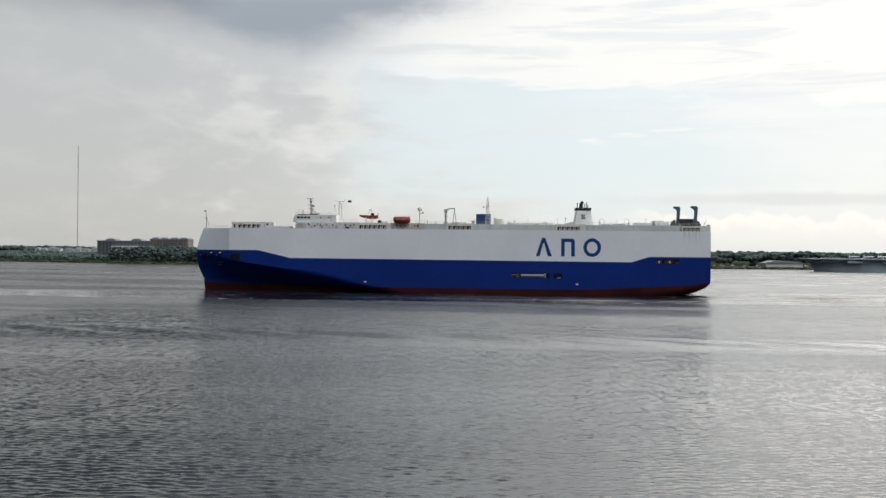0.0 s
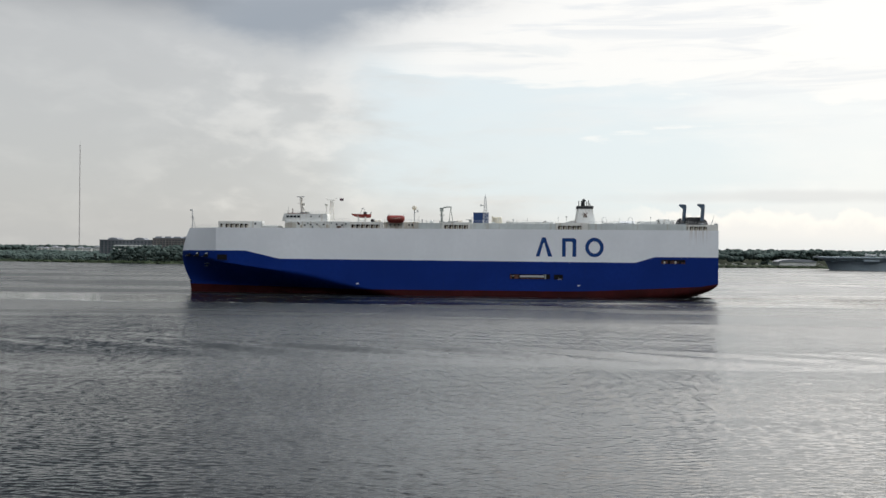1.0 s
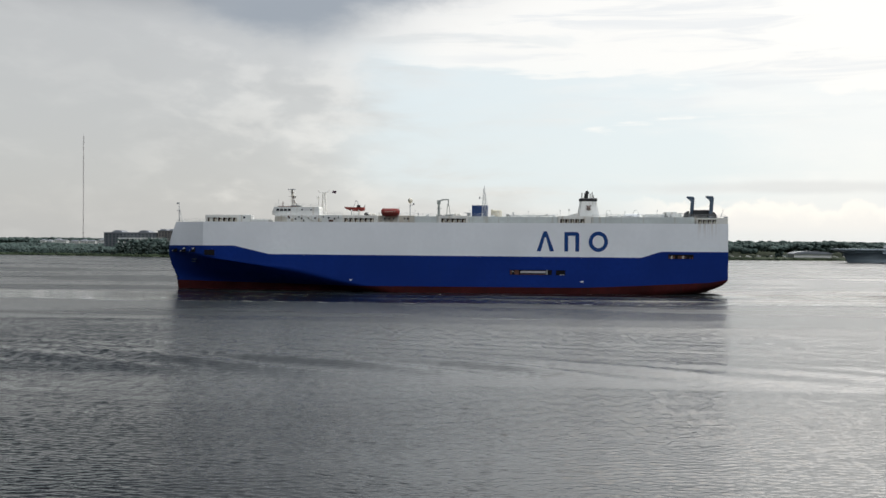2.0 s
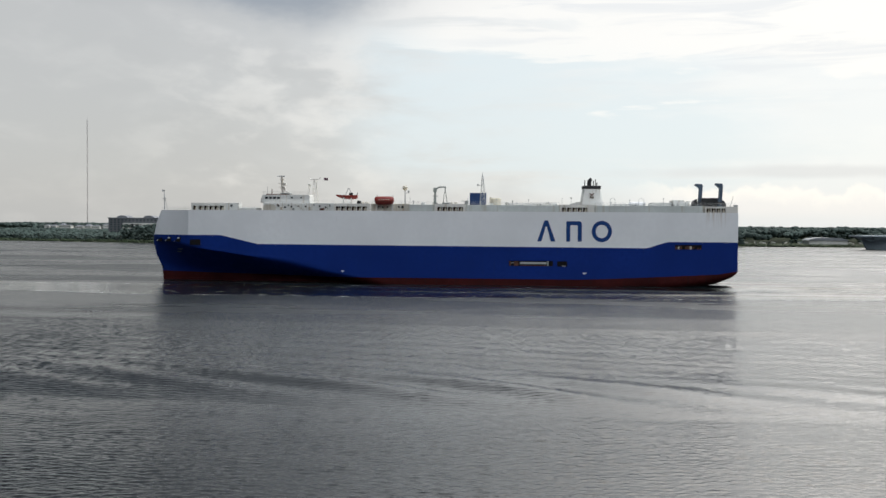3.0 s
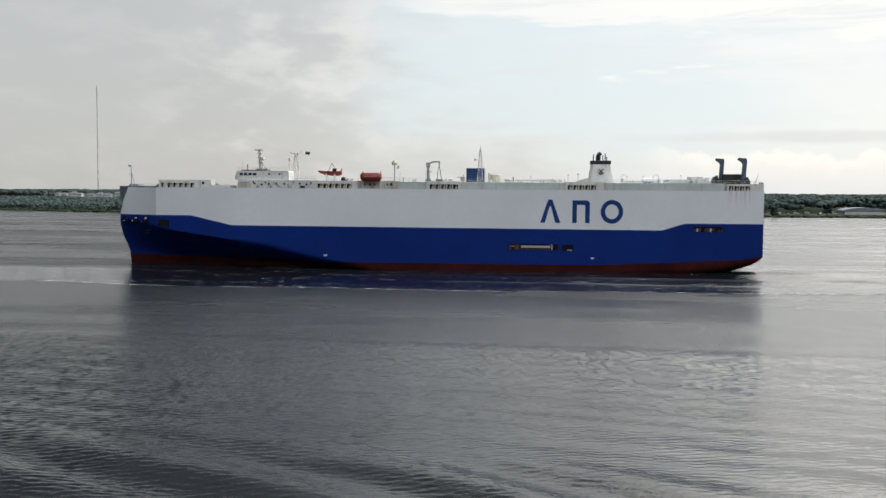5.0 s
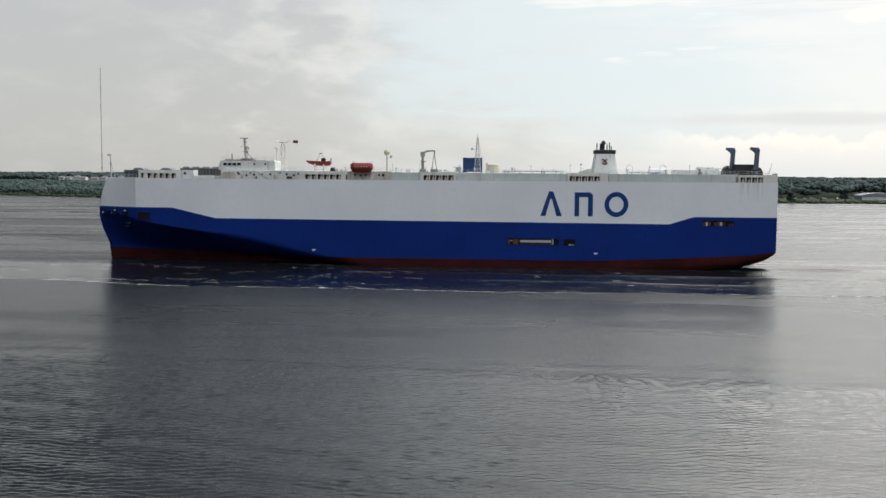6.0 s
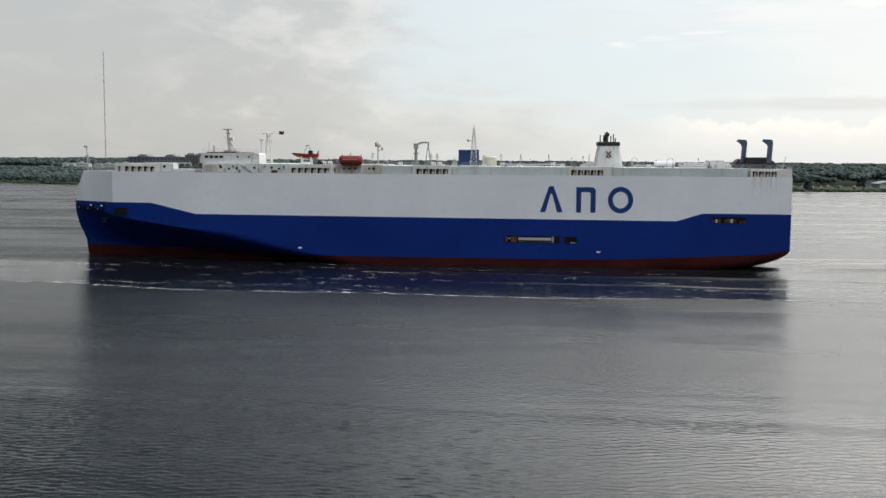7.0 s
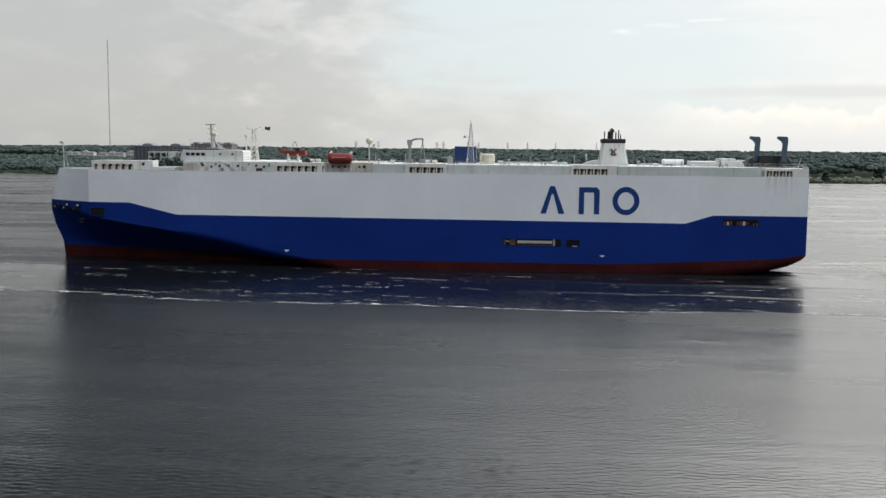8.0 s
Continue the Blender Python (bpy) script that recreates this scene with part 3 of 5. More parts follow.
def woods():
    rng = random.Random(21)
    items = []
    # rows of tree crowns going back from the bank; wider apart with distance
    d, step = 34.0, 8.0
    while d < 3600:
        x = -1500 - d * 0.25
        while x < 1150 + d * 0.25:
            x += step * rng.uniform(0.7, 1.4)
            y = shore_y(x) + d + rng.uniform(-0.4, 0.4) * step * 1.6
            if any(x0 < x < x1 and y0 < y < y1 for x0, x1, y0, y1 in CLEARINGS):
                continue
            h = rng.uniform(11, 17) + 3.0 * noise.noise(Vector((x * 0.012, y * 0.006, 0))) + (2 if d > 300 else 0)
            if x < -410 and d < 640:
                h *= 0.42 if x > -640 else 0.52
            near = d < 140
            k = 11 if near else (6 if d < 600 else 4)
            w = step * (0.42 if near else 0.62)
            if not near:
                # round crowns of uneven height, several to a stand
                for _ in range(k + 3):
                    r = rng.uniform(0.28, 0.55) * step ** 0.75
                    items.append((x + rng.uniform(-1.2, 1.2) * w, y + rng.uniform(-1.6, 1.6) * w, h - rng.uniform(0.0, 2.2) - 0.5 * r, 1.25 * r + 0.7, 1.25 * r + 0.7, 0.7 * r + 1.2))
                continue
            for i in range(k):
                r = rng.uniform(0.5, 1.0) if i < 2 else rng.uniform(0.2, 0.55)
                items.append((x + rng.uniform(-w, w), y + rng.uniform(-w, w), h - (2.2 * r if i < 2 else 0.4) - rng.uniform(0, 0.75 * h if near else 3.5), w * r * 0.95 + 0.8, w * r + 0.8, (2.2 if near else 3.2) * r + 0.6))
        d += step * (2.0 if d < 140 else 3.4)
        step = 8 + d * 0.016
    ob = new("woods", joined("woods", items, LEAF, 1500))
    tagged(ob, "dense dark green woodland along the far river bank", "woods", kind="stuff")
    # scrub and marsh grass along the water's edge
    items = []
    for _ in range(1500):
        x = rng.uniform(-1000, 760)
        dd = rng.uniform(1.5, 34)
        if any(x0 < x < x1 and y0 < shore_y(x) + dd < y1 for x0, x1, y0, y1 in CLEARINGS):
            continue
        items.append((x, shore_y(x) + dd, 0.7, rng.uniform(2, 6), rng.uniform(2, 5), rng.uniform(0.8, 1.6) + dd * 0.03))
    ob = new("marsh_grass", joined("marsh_grass", items, MARSH))
    tagged(ob, "low green marsh grass and scrub at the waterline", "grass", kind="stuff")


# (x0, x1, y0, y1) kept free of trees: buildings and the marina lot
CLEARINGS = [(-605, -425, 1030, 1115), (190, 440, 688, 790), (-850, -690, 1350, 1420), (-700, -640, 1470, 1530)]


def shore_tree(seed, h):
    """A tapered trunk with limbs and a crown of many leaf clumps."""
    rng = random.Random(seed)
    t = thing("broadleaf_tree", "dark green broadleaf tree on the river bank", "tree", "trees along the bank")
    bm = bmesh.new()
    tube(bm, (0, 0, -0.9), (0.3, 0, h * 0.45), 0.45, 0.28, 7)
    tube(bm, (0.3, 0, h * 0.45), (0, 0.3, h * 0.85), 0.28, 0.08, 6)
    tips = []
    for i in range(6):
        a = i * 1.05 + rng.uniform(-0.3, 0.3)
        z = h * rng.uniform(0.35, 0.6)
        tip = (math.cos(a) * h * 0.26, math.sin(a) * h * 0.26, z + h * 0.2)
        tube(bm, (0.2, 0, z), tip, 0.16, 0.05, 5)
        tips.append(tip)
    part("trunk", bm, BARK, t, "grey-brown trunk and limbs")
    items = []
    for i in range(34):
        a, u = rng.uniform(0, 6.28), rng.uniform(0, 1)
        rr = h * 0.33 * math.sqrt(rng.uniform(0, 1)) * (1 - 0.55 * u)
        r = rng.uniform(0.6, 1.2) * h * 0.075
        items.append((math.cos(a) * rr, math.sin(a) * rr, h * (0.12 + 0.8 * u), r * 1.2, r * 1.2, r))
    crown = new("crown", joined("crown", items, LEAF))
    crown.parent = t
    return t


def bank_trees():
    rng = random.Random(8)
    protos = [shore_tree(s, h) for s, h in ((1, 13), (2, 15.5), (3, 11), (4, 17))]
    spots = [(x, 22 + rng.uniform(-6, 10)) for x in list(np.arange(-760, -285, 11.0)) + list(np.arange(170, 300, 13.0))]
    for i, (x, d) in enumerate(spots):
        x += rng.uniform(-4, 4)
        m = pose(x, shore_y(x) + d, 0.8, 0, 0, rng.uniform(0, 360))
        if i < len(protos):
            protos[i].matrix_basis = m @ Matrix.Scale(0.45, 4)
        else:
            s = rng.uniform(0.35, 0.55) if x < 0 else rng.uniform(0.2, 0.34)
            c = copy_thing(protos[i % 4], m)
            c.scale = (s, s, s)


woods()
bank_trees()


# ---------------------------------------------------------------- the car carrier
def stem_x(z):
    return interp(z, (-3, -96.2), (0, -96.8), (4.6, -97.3), (9, -99.4), (12.9, -100.3), (16, -100.1), (20, -99.2), (24.6, -97.4))


def flat_low(x):
    return interp(x, (-101, 15.6), (-92, 13.9), (-79.7, 11.6), (-66.5, 9.8), (-49.2, 7.4), (-40, 5.4), (-32, 3.7), (-23, 2.2), (-14, -0.5), (-8, -2.4), (36, -2.4), (50, 1.6), (60, 2.6), (76.6, 3.4), (93.4, 4.3), (99.8, 5.4))


def water_inset(x):
    if x < -12:
        return 16 * min(1, ((-12 - x) / 84.8)) ** 0.6
    if x > 40:
        return 16 * min(1, (x - 40) / 53.4) ** 2.0
    return 0.0


def keel_low(x):
    return interp(x, (-101, -2.5), (80, -2.5), (86, -1.6), (90.4, -0.7), (93.3, 0.1), (95.5, 0.8), (97.2, 1.6), (98.6, 2.6), (99.3, 3.4), (99.8, 4.6))


def paint_line(x):
    return interp(x, (-101, 15.9), (-71.8, 16.0), (-58.9, 13.1), (70.5, 12.7), (77.2, 14.8), (101, 14.8))


def boot_line(x):
    # astern it climbs the flare, so dark paint stands for the underside's shade
    return interp(x, (-101, 3.2), (-80, 2.8), (-40, 2.2), (50, 2.2), (60, 2.6), (76.6, 3.4), (93.4, 4.3), (99.8, 5.4))


def side_y(s, x, z):
    """Distance in from the flat side of the hull, at bow fraction s, length x and height z."""
    y = 2.5 * (max(0.0, min(1.0, (-55 - x) / 28.4)) ** 2)
    if s > 0:
        y = 2.5 + 13.5 * (0.78 * s + 0.22 * (1 - math.sqrt(max(0, 1 - s ** 6))))
    zf, zl = flat_low(x), keel_low(x)
    if x < -8:
        zl = min(interp(x, (-100, 5.0), (-80, 3.2), (-44, 1.5), (-8, -2.5)), zf - 0.5)
    if z < zf and zf > zl:
        r = (zf - z) / (zf - zl)
        w = max(y, water_inset(x))
        y = y + (w - y) * min(1, r) ** (interp(x, (-95, 0.8), (-70, 0.9), (-50, 1.3), (-35, 1.7), (-15, 2.2)) if x < 0 else 5.0)
    return min(16.0, y)


def hull_skin(z_of, levels):
    """The hull's skin between two height functions, both sides, as one mesh."""
    bm = bmesh.new()
    stations = [(-83.4 + 0.0, s) for s in [1 - (i / 18) ** 1.6 for i in range(18)]] + [(x, 0) for x in np.concatenate((np.arange(-83.4, -73, 3.5), (-71.8, -68, -64, -61, -58.9), np.arange(-56, -10, 3.5), np.arange(-10, 40, 10), np.arange(40, 68, 3), (70.5, 73, 77.2, 80, 83, 86.5), (90, 91.8, 93.6, 95, 96, 97.2, 98.4, 99, 99.4, 99.8)))]
    for mirror in (False, True):
        prev = None
        for x0, s in stations:
            row = []
            for k in range(levels + 1):
                z = z_of(x0, k / levels) if s == 0 else z_of(-83.4 - 15 * s, k / levels)
                x = x0 if s == 0 else -83.4 + s * (stem_x(z) + 83.4)
                y = side_y(s, x, z)
                row.append(bm.verts.new((x, BEAM - y if mirror else y, z)))
            if prev:
                for k in range(levels):
                    quad = (prev[k], row[k], row[k + 1], prev[k + 1])
                    bm.faces.new(quad)
            prev = row
    bmesh.ops.remove_doubles(bm, verts=bm.verts, dist=0.002)
    return bm


HULL_TOP = 24.45


def deck_and_transom(bm_deck, bm_tw, bm_tb, bm_tr):
    """Deck plate at the hull's top and the flat stern."""
    near = [(-83.4 + s * (stem_x(HULL_TOP) + 83.4), side_y(s, -83.4 - 15 * s, HULL_TOP)) for s in [1 - (i / 18) ** 1.6 for i in range(18)]] + [(x, side_y(0, x, HULL_TOP)) for x in (-83.4, -78, -72, -66, -60, -55, 99.8)]
    v = [bm_deck.verts.new((x, y, HULL_TOP - 0.05)) for x, y in near] + [bm_deck.verts.new((x, BEAM - y, HULL_TOP - 0.05)) for x, y in near[::-1]]
    bm_deck.faces.new(v)
    bmesh.ops.remove_doubles(bm_deck, verts=bm_deck.verts, dist=0.01)
    box(bm_tw, 99.75, 99.82, 0.02, BEAM - 0.02, 14.8, HULL_TOP)
    box(bm_tb, 99.75, 99.82, 0.02, BEAM - 0.02, 5.4, 14.8)
    box(bm_tr, 99.75, 99.82, 1.0, BEAM - 1.0, 4.7, 5.4)


def recessed_house(ship, x0, x1, openings, y=0.45, z0=HULL_TOP, z1=26.85, depth=6.0, oz=(24.5, 25.9), name="ventilator_house"):
    """A white deckhouse with a row of real openings in its side; openings: pairs of x."""
    bm = bmesh.new()
    box(bm, x0, x1, y, y + depth, oz[1], z1)                      # upper wall and roof
    box(bm, x0, x1, y, y + 0.25, z0 - 0.03, oz[0])                # sill
    edges = [x0] + [e for o in openings for e in o] + [x1]
    for a, b in zip(edges[::2], edges[1::2]):
        if b - a > 0.02:
            box(bm, a, b, y + 0.004, y + 0.9, oz[0], oz[1])             # piers between the openings
    house = part(name, bm, CREAMWHITE, ship, "white deckhouse with a row of dark openings")
    bm = bmesh.new()
    # the back wall carries the opening's shade as its colour
    box(bm, x0 + 0.1, x1 - 0.1, y + 2.0, y + 2.2, z0, oz[1])
    part("inner_wall", bm, DARK, house, "inner wall coloured near-black for the shade inside")
    for a, b in openings:
        bm = bmesh.new()
        c = a + (b - a) * 0.66
        box(bm, c - 0.34 * (b - a) / 1.4, c + 0.26 * (b - a) / 1.4, y + 0.5, y + 1.1, oz[0] - 0.1, oz[0] + 0.62 * (oz[1] - oz[0]), 0.05)
        tube(bm, (c, y + 0.8, oz[0] + 0.6), (c, y + 0.8, oz[1] + 0.05), 0.16, None, 8)
        part("vent_trunk", bm, CREAM, house, "cream vent trunk")
        bm = bmesh.new()
        box(bm, a + 0.05, a + 0.32 * (b - a), y + 1.2, y + 1.5, oz[0], oz[1] - 0.25)
        part("vent_flap", bm, RUST, house, "rusty vent flap")
    return house


def even(x0, x1, n, share=0.84):
    w = (x1 - x0) / n
    return [(x0 + i * w + w * (1 - share) / 2, x0 + (i + 1) * w - w * (1 - share) / 2) for i in range(n)]


def rail(ship, a, b, h=1.0, step=2.2, name="guard_rail"):
    a, b = Vector(a), Vector(b)
    bm = bmesh.new()
    n = max(1, int((b - a).length / step))
    for i in range(n + 1):
        p = a.lerp(b, i / n)
        tube(bm, p, p + Vector((0, 0, h)), 0.035, None, 4)
    for f in (0.5, 1.0):
        tube(bm, a + Vector((0, 0, h * f)), b + Vector((0, 0, h * f)), 0.03, None, 4)
    return part(name, bm, STEEL, ship)


def hull_opening(ship, x0, x1, z0, z1, name, with_bar=None, clutter=0, y=0.0):
    """Frame on the hull side, a near-black plate painting the recess shade, and gear."""
    bm = bmesh.new()
    f = 0.12
    for q in ((x0 - f, x1 + f, z1, z1 + f), (x0 - f, x1 + f, z0 - f, z0), (x0 - f, x0, z0, z1), (x1, x1 + f, z0, z1)):
        box(bm, q[0], q[1], y - 0.05, y + 0.3, q[2], q[3])
    fr = part(name, bm, BLUE, ship, "recessed opening in the blue hull")
    bm = bmesh.new()
    box(bm, x0, x1, y - 0.012, y + 0.1, z0, z1)
    part("dark_interior", bm, DARK, fr, "near-black plate standing for the shaded interior")
    rng = random.Random(int(x0 * 10))
    for i in range(clutter):
        bm = bmesh.new()
        cx = x0 + (x1 - x0) * (i + 0.5) / clutter
        h = (z1 - z0) * rng.uniform(0.35, 0.8)
        w = (x1 - x0) / clutter * rng.uniform(0.15, 0.55)
        if i % 4 == 3:
            tube(bm, (cx, y - 0.02, z0 + h * 0.5), (cx, y - 0.16, z0 + h * 0.5), min(w, h * 0.5), None, 10)
        else:
            box(bm, cx - w, cx + w, y - 0.1, y - 0.01, z0 + 0.05, z0 + h, 0.03)
        # one piece in five takes the near-black shade colour of the opening
        part("mooring_winch", bm, (RUST, BEIGE, RUST, DARK, RUST)[i % 5], fr, "weathered mooring gear")
    if with_bar:
        bm = bmesh.new()
        box(bm, with_bar[0], with_bar[1], y - 0.14, y - 0.02, with_bar[2], with_bar[3], 0.05)
        part("stowed_gangway", bm, STEEL, fr, "pale grey stowed gangway")
    return fr


def arc(cx, cz, rx, rz, a0, a1, n=28):
    return [(cx + rx * math.cos(radians(a0 + (a1 - a0) * i / n)), cz + rz * math.sin(radians(a0 + (a1 - a0) * i / n))) for i in range(n + 1)]


def lower_z(x, f):
    """Heights down the blue hull, with a row on the edge where the flare begins."""
    top, low = paint_line(x), boot_line(x)
    mid = min(max(flat_low(x), low), top - 0.5)
    return top + (mid - top) * f / 0.375 if f <= 0.375 else mid + (low - mid) * (f - 0.375) / 0.625


def car_carrier():
    ship = thing("car_carrier", "long white and blue car carrier ship with red boot-topping", "ship")

    upper = part("upper_hull", hull_skin(lambda x, f: HULL_TOP + (paint_line(x) - HULL_TOP) * f, 4), WHITE, ship, "white upper hull side", 11)
    lower = part("lower_hull", hull_skin(lower_z, 16), BLUE, ship, "dark blue lower hull", 50)
    boot = part("boot_topping", hull_skin(lambda x, f: boot_line(x) + (min(keel_low(x), boot_line(x)) - boot_line(x)) * f, 6), RED, ship, "dull red boot-topping at the waterline", 80)
    bms = [bmesh.new() for _ in range(4)]
    deck_and_transom(*bms)
    part("weather_deck", bms[0], DECK, ship, "grey-green weather deck")
    part("transom", bms[1], WHITE, upper)
    part("transom", bms[2], BLUE, lower)
    part("transom", bms[3], RED, boot)

    # the plain blue emblem: wedge, frame and open ring
    y0, y1 = -0.05, -0.012
    bm = bmesh.new()
    strip(bm, [(34.7, 14.7), (37.0, 21.6), (38.2, 21.6), (40.7, 14.7)], [(36.1, 14.7), (37.45, 19.6), (37.85, 19.6), (39.2, 14.7)], y0, y1, False)
    part("emblem_wedge", bm, BLUE_EMBLEM, upper, "plain blue wedge shape painted on the white side")
    bm = bmesh.new()
    strip(bm, [(44.2, 14.7), (44.2, 21.4), (48.6, 21.4), (49.3, 20.7), (49.3, 14.7)], [(45.5, 14.7), (45.5, 20.1), (47.7, 20.1), (47.95, 19.8), (47.95, 14.7)], y0, y1, False)
    part("emblem_frame", bm, BLUE_EMBLEM, upper, "plain blue frame shape painted on the white side")
    bm = bmesh.new()
    strip(bm, arc(55.8, 18.1, 3.3, 3.5, 0, 360, 40)[:-1], arc(55.8, 18.1, 2.0, 2.2, 0, 360, 40)[:-1], y0, y1)
    part("emblem_ring", bm, BLUE_EMBLEM, upper, "plain blue ring shape painted on the white side")

    # openings in the hull
    recess = hull_opening(ship, 25.4, 40.0, 6.5, 8.3, "side_door_recess", (29.1, 37.8, 7.15, 7.85), 0)
    for a, b, c, d, mat in ((25.6, 26.2, 6.6, 8.0, RUST), (27.1, 28.6, 6.6, 8.1, RUST), (26.3, 27.0, 7.5, 7.7, STEEL), (38.0, 38.5, 6.6, 8.2, GEAR), (39.2, 39.8, 6.6, 7.9, DARK), (29.1, 37.8, 6.6, 6.8, RUST)):
        bm = bmesh.new()
        box(bm, a, b, -0.1, -0.01, c, d, 0.03)
        part("door_gear", bm, mat, recess, "weathered door gear")
    hull_opening(ship, 41.3, 44.6, 6.4, 8.2, "pilot_door_recess", (42.8, 44.2, 6.5, 6.7), 0)
    hull_opening(ship, 79.6, 88.2, 12.4, 13.9, "stern_mooring_port", None, 11)
    hull_opening(ship, -82.6, -78.9, 12.5, 14.5, "bow_mooring_port", None, 0, y=1.55)
    for x in (-30, 50.3):
        bm = bmesh.new()
        box(bm, x - 0.55, x + 0.55, -0.04, 0.0, 4.15, 4.45)
        box(bm, x - 0.25, x + 0.1, -0.05, 0.0, 3.95, 4.15)
        part("draught_mark", bm, WHITE, ship, "small white hull mark")
    for i, s in enumerate((0.30, 0.55, 0.80)):
        z = 14.4
        x = -83.4 + s * (stem_x(z) + 83.4)
        yy = side_y(s, x, z)
        bm = bmesh.new()
        ang = -42 - 4 * i
        # a plate on the bow, its black painting the shade of the port
        box(bm, -2.0, 2.0, -0.03, 0.3, -0.8, 0.8, 0.02)
        port = part("bow_port", bm, DARK, ship, "near-black plate standing for a shaded mooring port in the bow", at=pose(x, yy, z, -14, 0, ang))
        for q in ((-1.5, -1.15, -0.75, 0.5), (0.1, 1.5, 0.25, 0.6)):
            bm = bmesh.new()
            box(bm, q[0], q[1], -0.08, -0.02, q[2], q[3])
            part("fairlead", bm, WHITE, port, "pale fairlead")
    for k in range(2):
        s = 0.30 + 0.04 * k
        z = 11.0 - k * 0.9
        x = -83.4 + s * (stem_x(z) + 83.4)
        bm = bmesh.new()
        box(bm, -1.8 + k * 0.5, 1.8 - k * 0.5, -0.06, 0.05, -0.22, 0.22)
        part("name_bar", bm, FAINT, ship, "faint bar of unreadable lettering", at=pose(x, side_y(s, x, z) - 0.3, z, -40, 0, -42))

    # forecastle house
    recessed_house(ship, -82.6, -70.6, [(-82.0, -80.9)] + even(-80.2, -71.2, 5), y=2.9)
    bm = bmesh.new()
    box(bm, -70.55, -66.1, 2.95, 7, HULL_TOP, 26.9, 0.05)
    box(bm, -66, -60, 2.5, 10, HULL_TOP, 25.3, 0.05)
    fh = part("forecastle_store", bm, WHITE2, ship, "white forecastle deckhouse")
    bm = bmesh.new()
    box(bm, -69.0, -68.3, 2.9, 3.05, 25.6, 26.3)
    part("porthole", bm, GLASS, fh)
    rail(ship, (-96.2, 13, HULL_TOP), (-83.4, 3.4, HULL_TOP))
    rail(ship, (-66, 1.2, HULL_TOP), (-58.4, 0.4, HULL_TOP))

    # bow mast
    bm = bmesh.new()
    tube(bm, (-96.4, 16, HULL_TOP), (-96.6, 16, 31.2), 0.22, 0.12)
    tube(bm, (-95.2, 16, HULL_TOP), (-96.5, 16, 29.5), 0.09)
    box(bm, -97.2, -95.9, 15.6, 16.4, 28.6, 28.75)
    box(bm, -97.4, -96.4, 15.7, 16.3, 31.1, 31.7, 0.08)
    part("foremast", bm, STEEL, ship, "thin pale foremast")

    # accommodation and bridge
    bm = bmesh.new()
    box(bm, -57.2, -33.0, 1.0, 31.0, HULL_TOP, 26.95, 0.05)
    acc = part("accommodation_house", bm, WHITE2, ship, "white accommodation block with round ports")
    for x, z in ((-52.0, 25.9), (-49.8, 25.5), (-47.6, 25.7), (-45.2, 25.9), (-42.8, 25.8), (-38.0, 25.9), (-36.0, 25.6)):
        bm = bmesh.new()
        tube(bm, (x, 0.9, z), (x, 1.1, z), 0.32, None, 12)
        part("porthole", bm, GLASS, acc)
    bm = bmesh.new()
    # flat plate on the wall; its beige stands for the shaded arch
    prism(bm, [(-57.25, 24.55), (-57.25, 25.9), (-56.6, 26.4), (-53.6, 26.4), (-52.9, 25.7), (-52.9, 24.55)], 0.93, 1.0)
    part("shelter_arch", bm, BEIGE, acc, "beige plate standing for a shaded arched shelter opening")
    # fittings on the accommodation's side: stair, lockers, lamps, pipes
    bm = bmesh.new()
    for k in (0.0, 0.5):
        tube(bm, (-46.4 + k, 0.75, 26.6), (-43.6 + k, 0.75, 24.5), 0.06, None, 5)
    for k in range(8):
        box(bm, -46.3 + 0.35 * k, -45.9 + 0.35 * k, 0.62, 0.9, 26.42 - 0.26 * k, 26.47 - 0.26 * k)
    part("inclined_stair", bm, BEIGE, acc, "narrow inclined steel stair")
    for x, w, z, h, name, mat in ((-51.2, 0.35, 25.1, 0.5, "wall_locker", BEIGE), (-48.6, 0.25, 26.2, 0.3, "deck_lamp", GEAR), (-46.9, 0.3, 24.9, 0.4, "wall_locker", GEAR), (-41.3, 0.5, 25.0, 0.7, "wall_locker", BEIGE),
                                  (-39.9, 0.2, 26.3, 0.3, "deck_lamp", GEAR), (-37.2, 0.8, 24.9, 0.35, "hose_box", RUST), (-34.6, 0.25, 26.1, 0.4, "deck_lamp", GEAR), (-52.3, 0.2, 26.3, 0.3, "deck_lamp", RUST)):
        bm = bmesh.new()
        box(bm, x - w, x + w, 0.7, 1.02, z - h, z + h, 0.04)
        part(name, bm, mat, acc)
    for x in (-50.6, -40.6, -35.4):
        bm = bmesh.new()
        tube(bm, (x, 0.85, 24.45), (x, 0.85, 26.9), 0.08, None, 6)
        part("drain_pipe", bm, BEIGE, acc)
    bm = bmesh.new()
    prism(bm, [(-58.4, 26.98), (-58.4, 28.1), (-57.7, 29.75), (-42.0, 29.75), (-41.7, 29.4), (-41.7, 26.98)], 2.2, 9.0)
    prism(bm, [(-58.4, 26.98), (-58.4, 28.1), (-57.7, 29.75), (-50.0, 29.75), (-50.0, 26.98)], 9.0, 29.8)
    bridge = part("bridge", bm, WHITE2, ship, "white wheelhouse with dark windows")
    for i in range(4):
        bm = bmesh.new()
        box(bm, -56.9 + i * 1.35, -55.9 + i * 1.35, 2.12, 2.25, 28.35, 29.05)
        part("bridge_window", bm, GLASS, bridge, "dark bridge window")
    for x in (-48.0, -44.8):
        bm = bmesh.new()
        box(bm, x, x + 0.5, 2.12, 2.25, 28.5, 29.0)
        part("bridge_window", bm, GLASS, bridge)
    bm = bmesh.new()
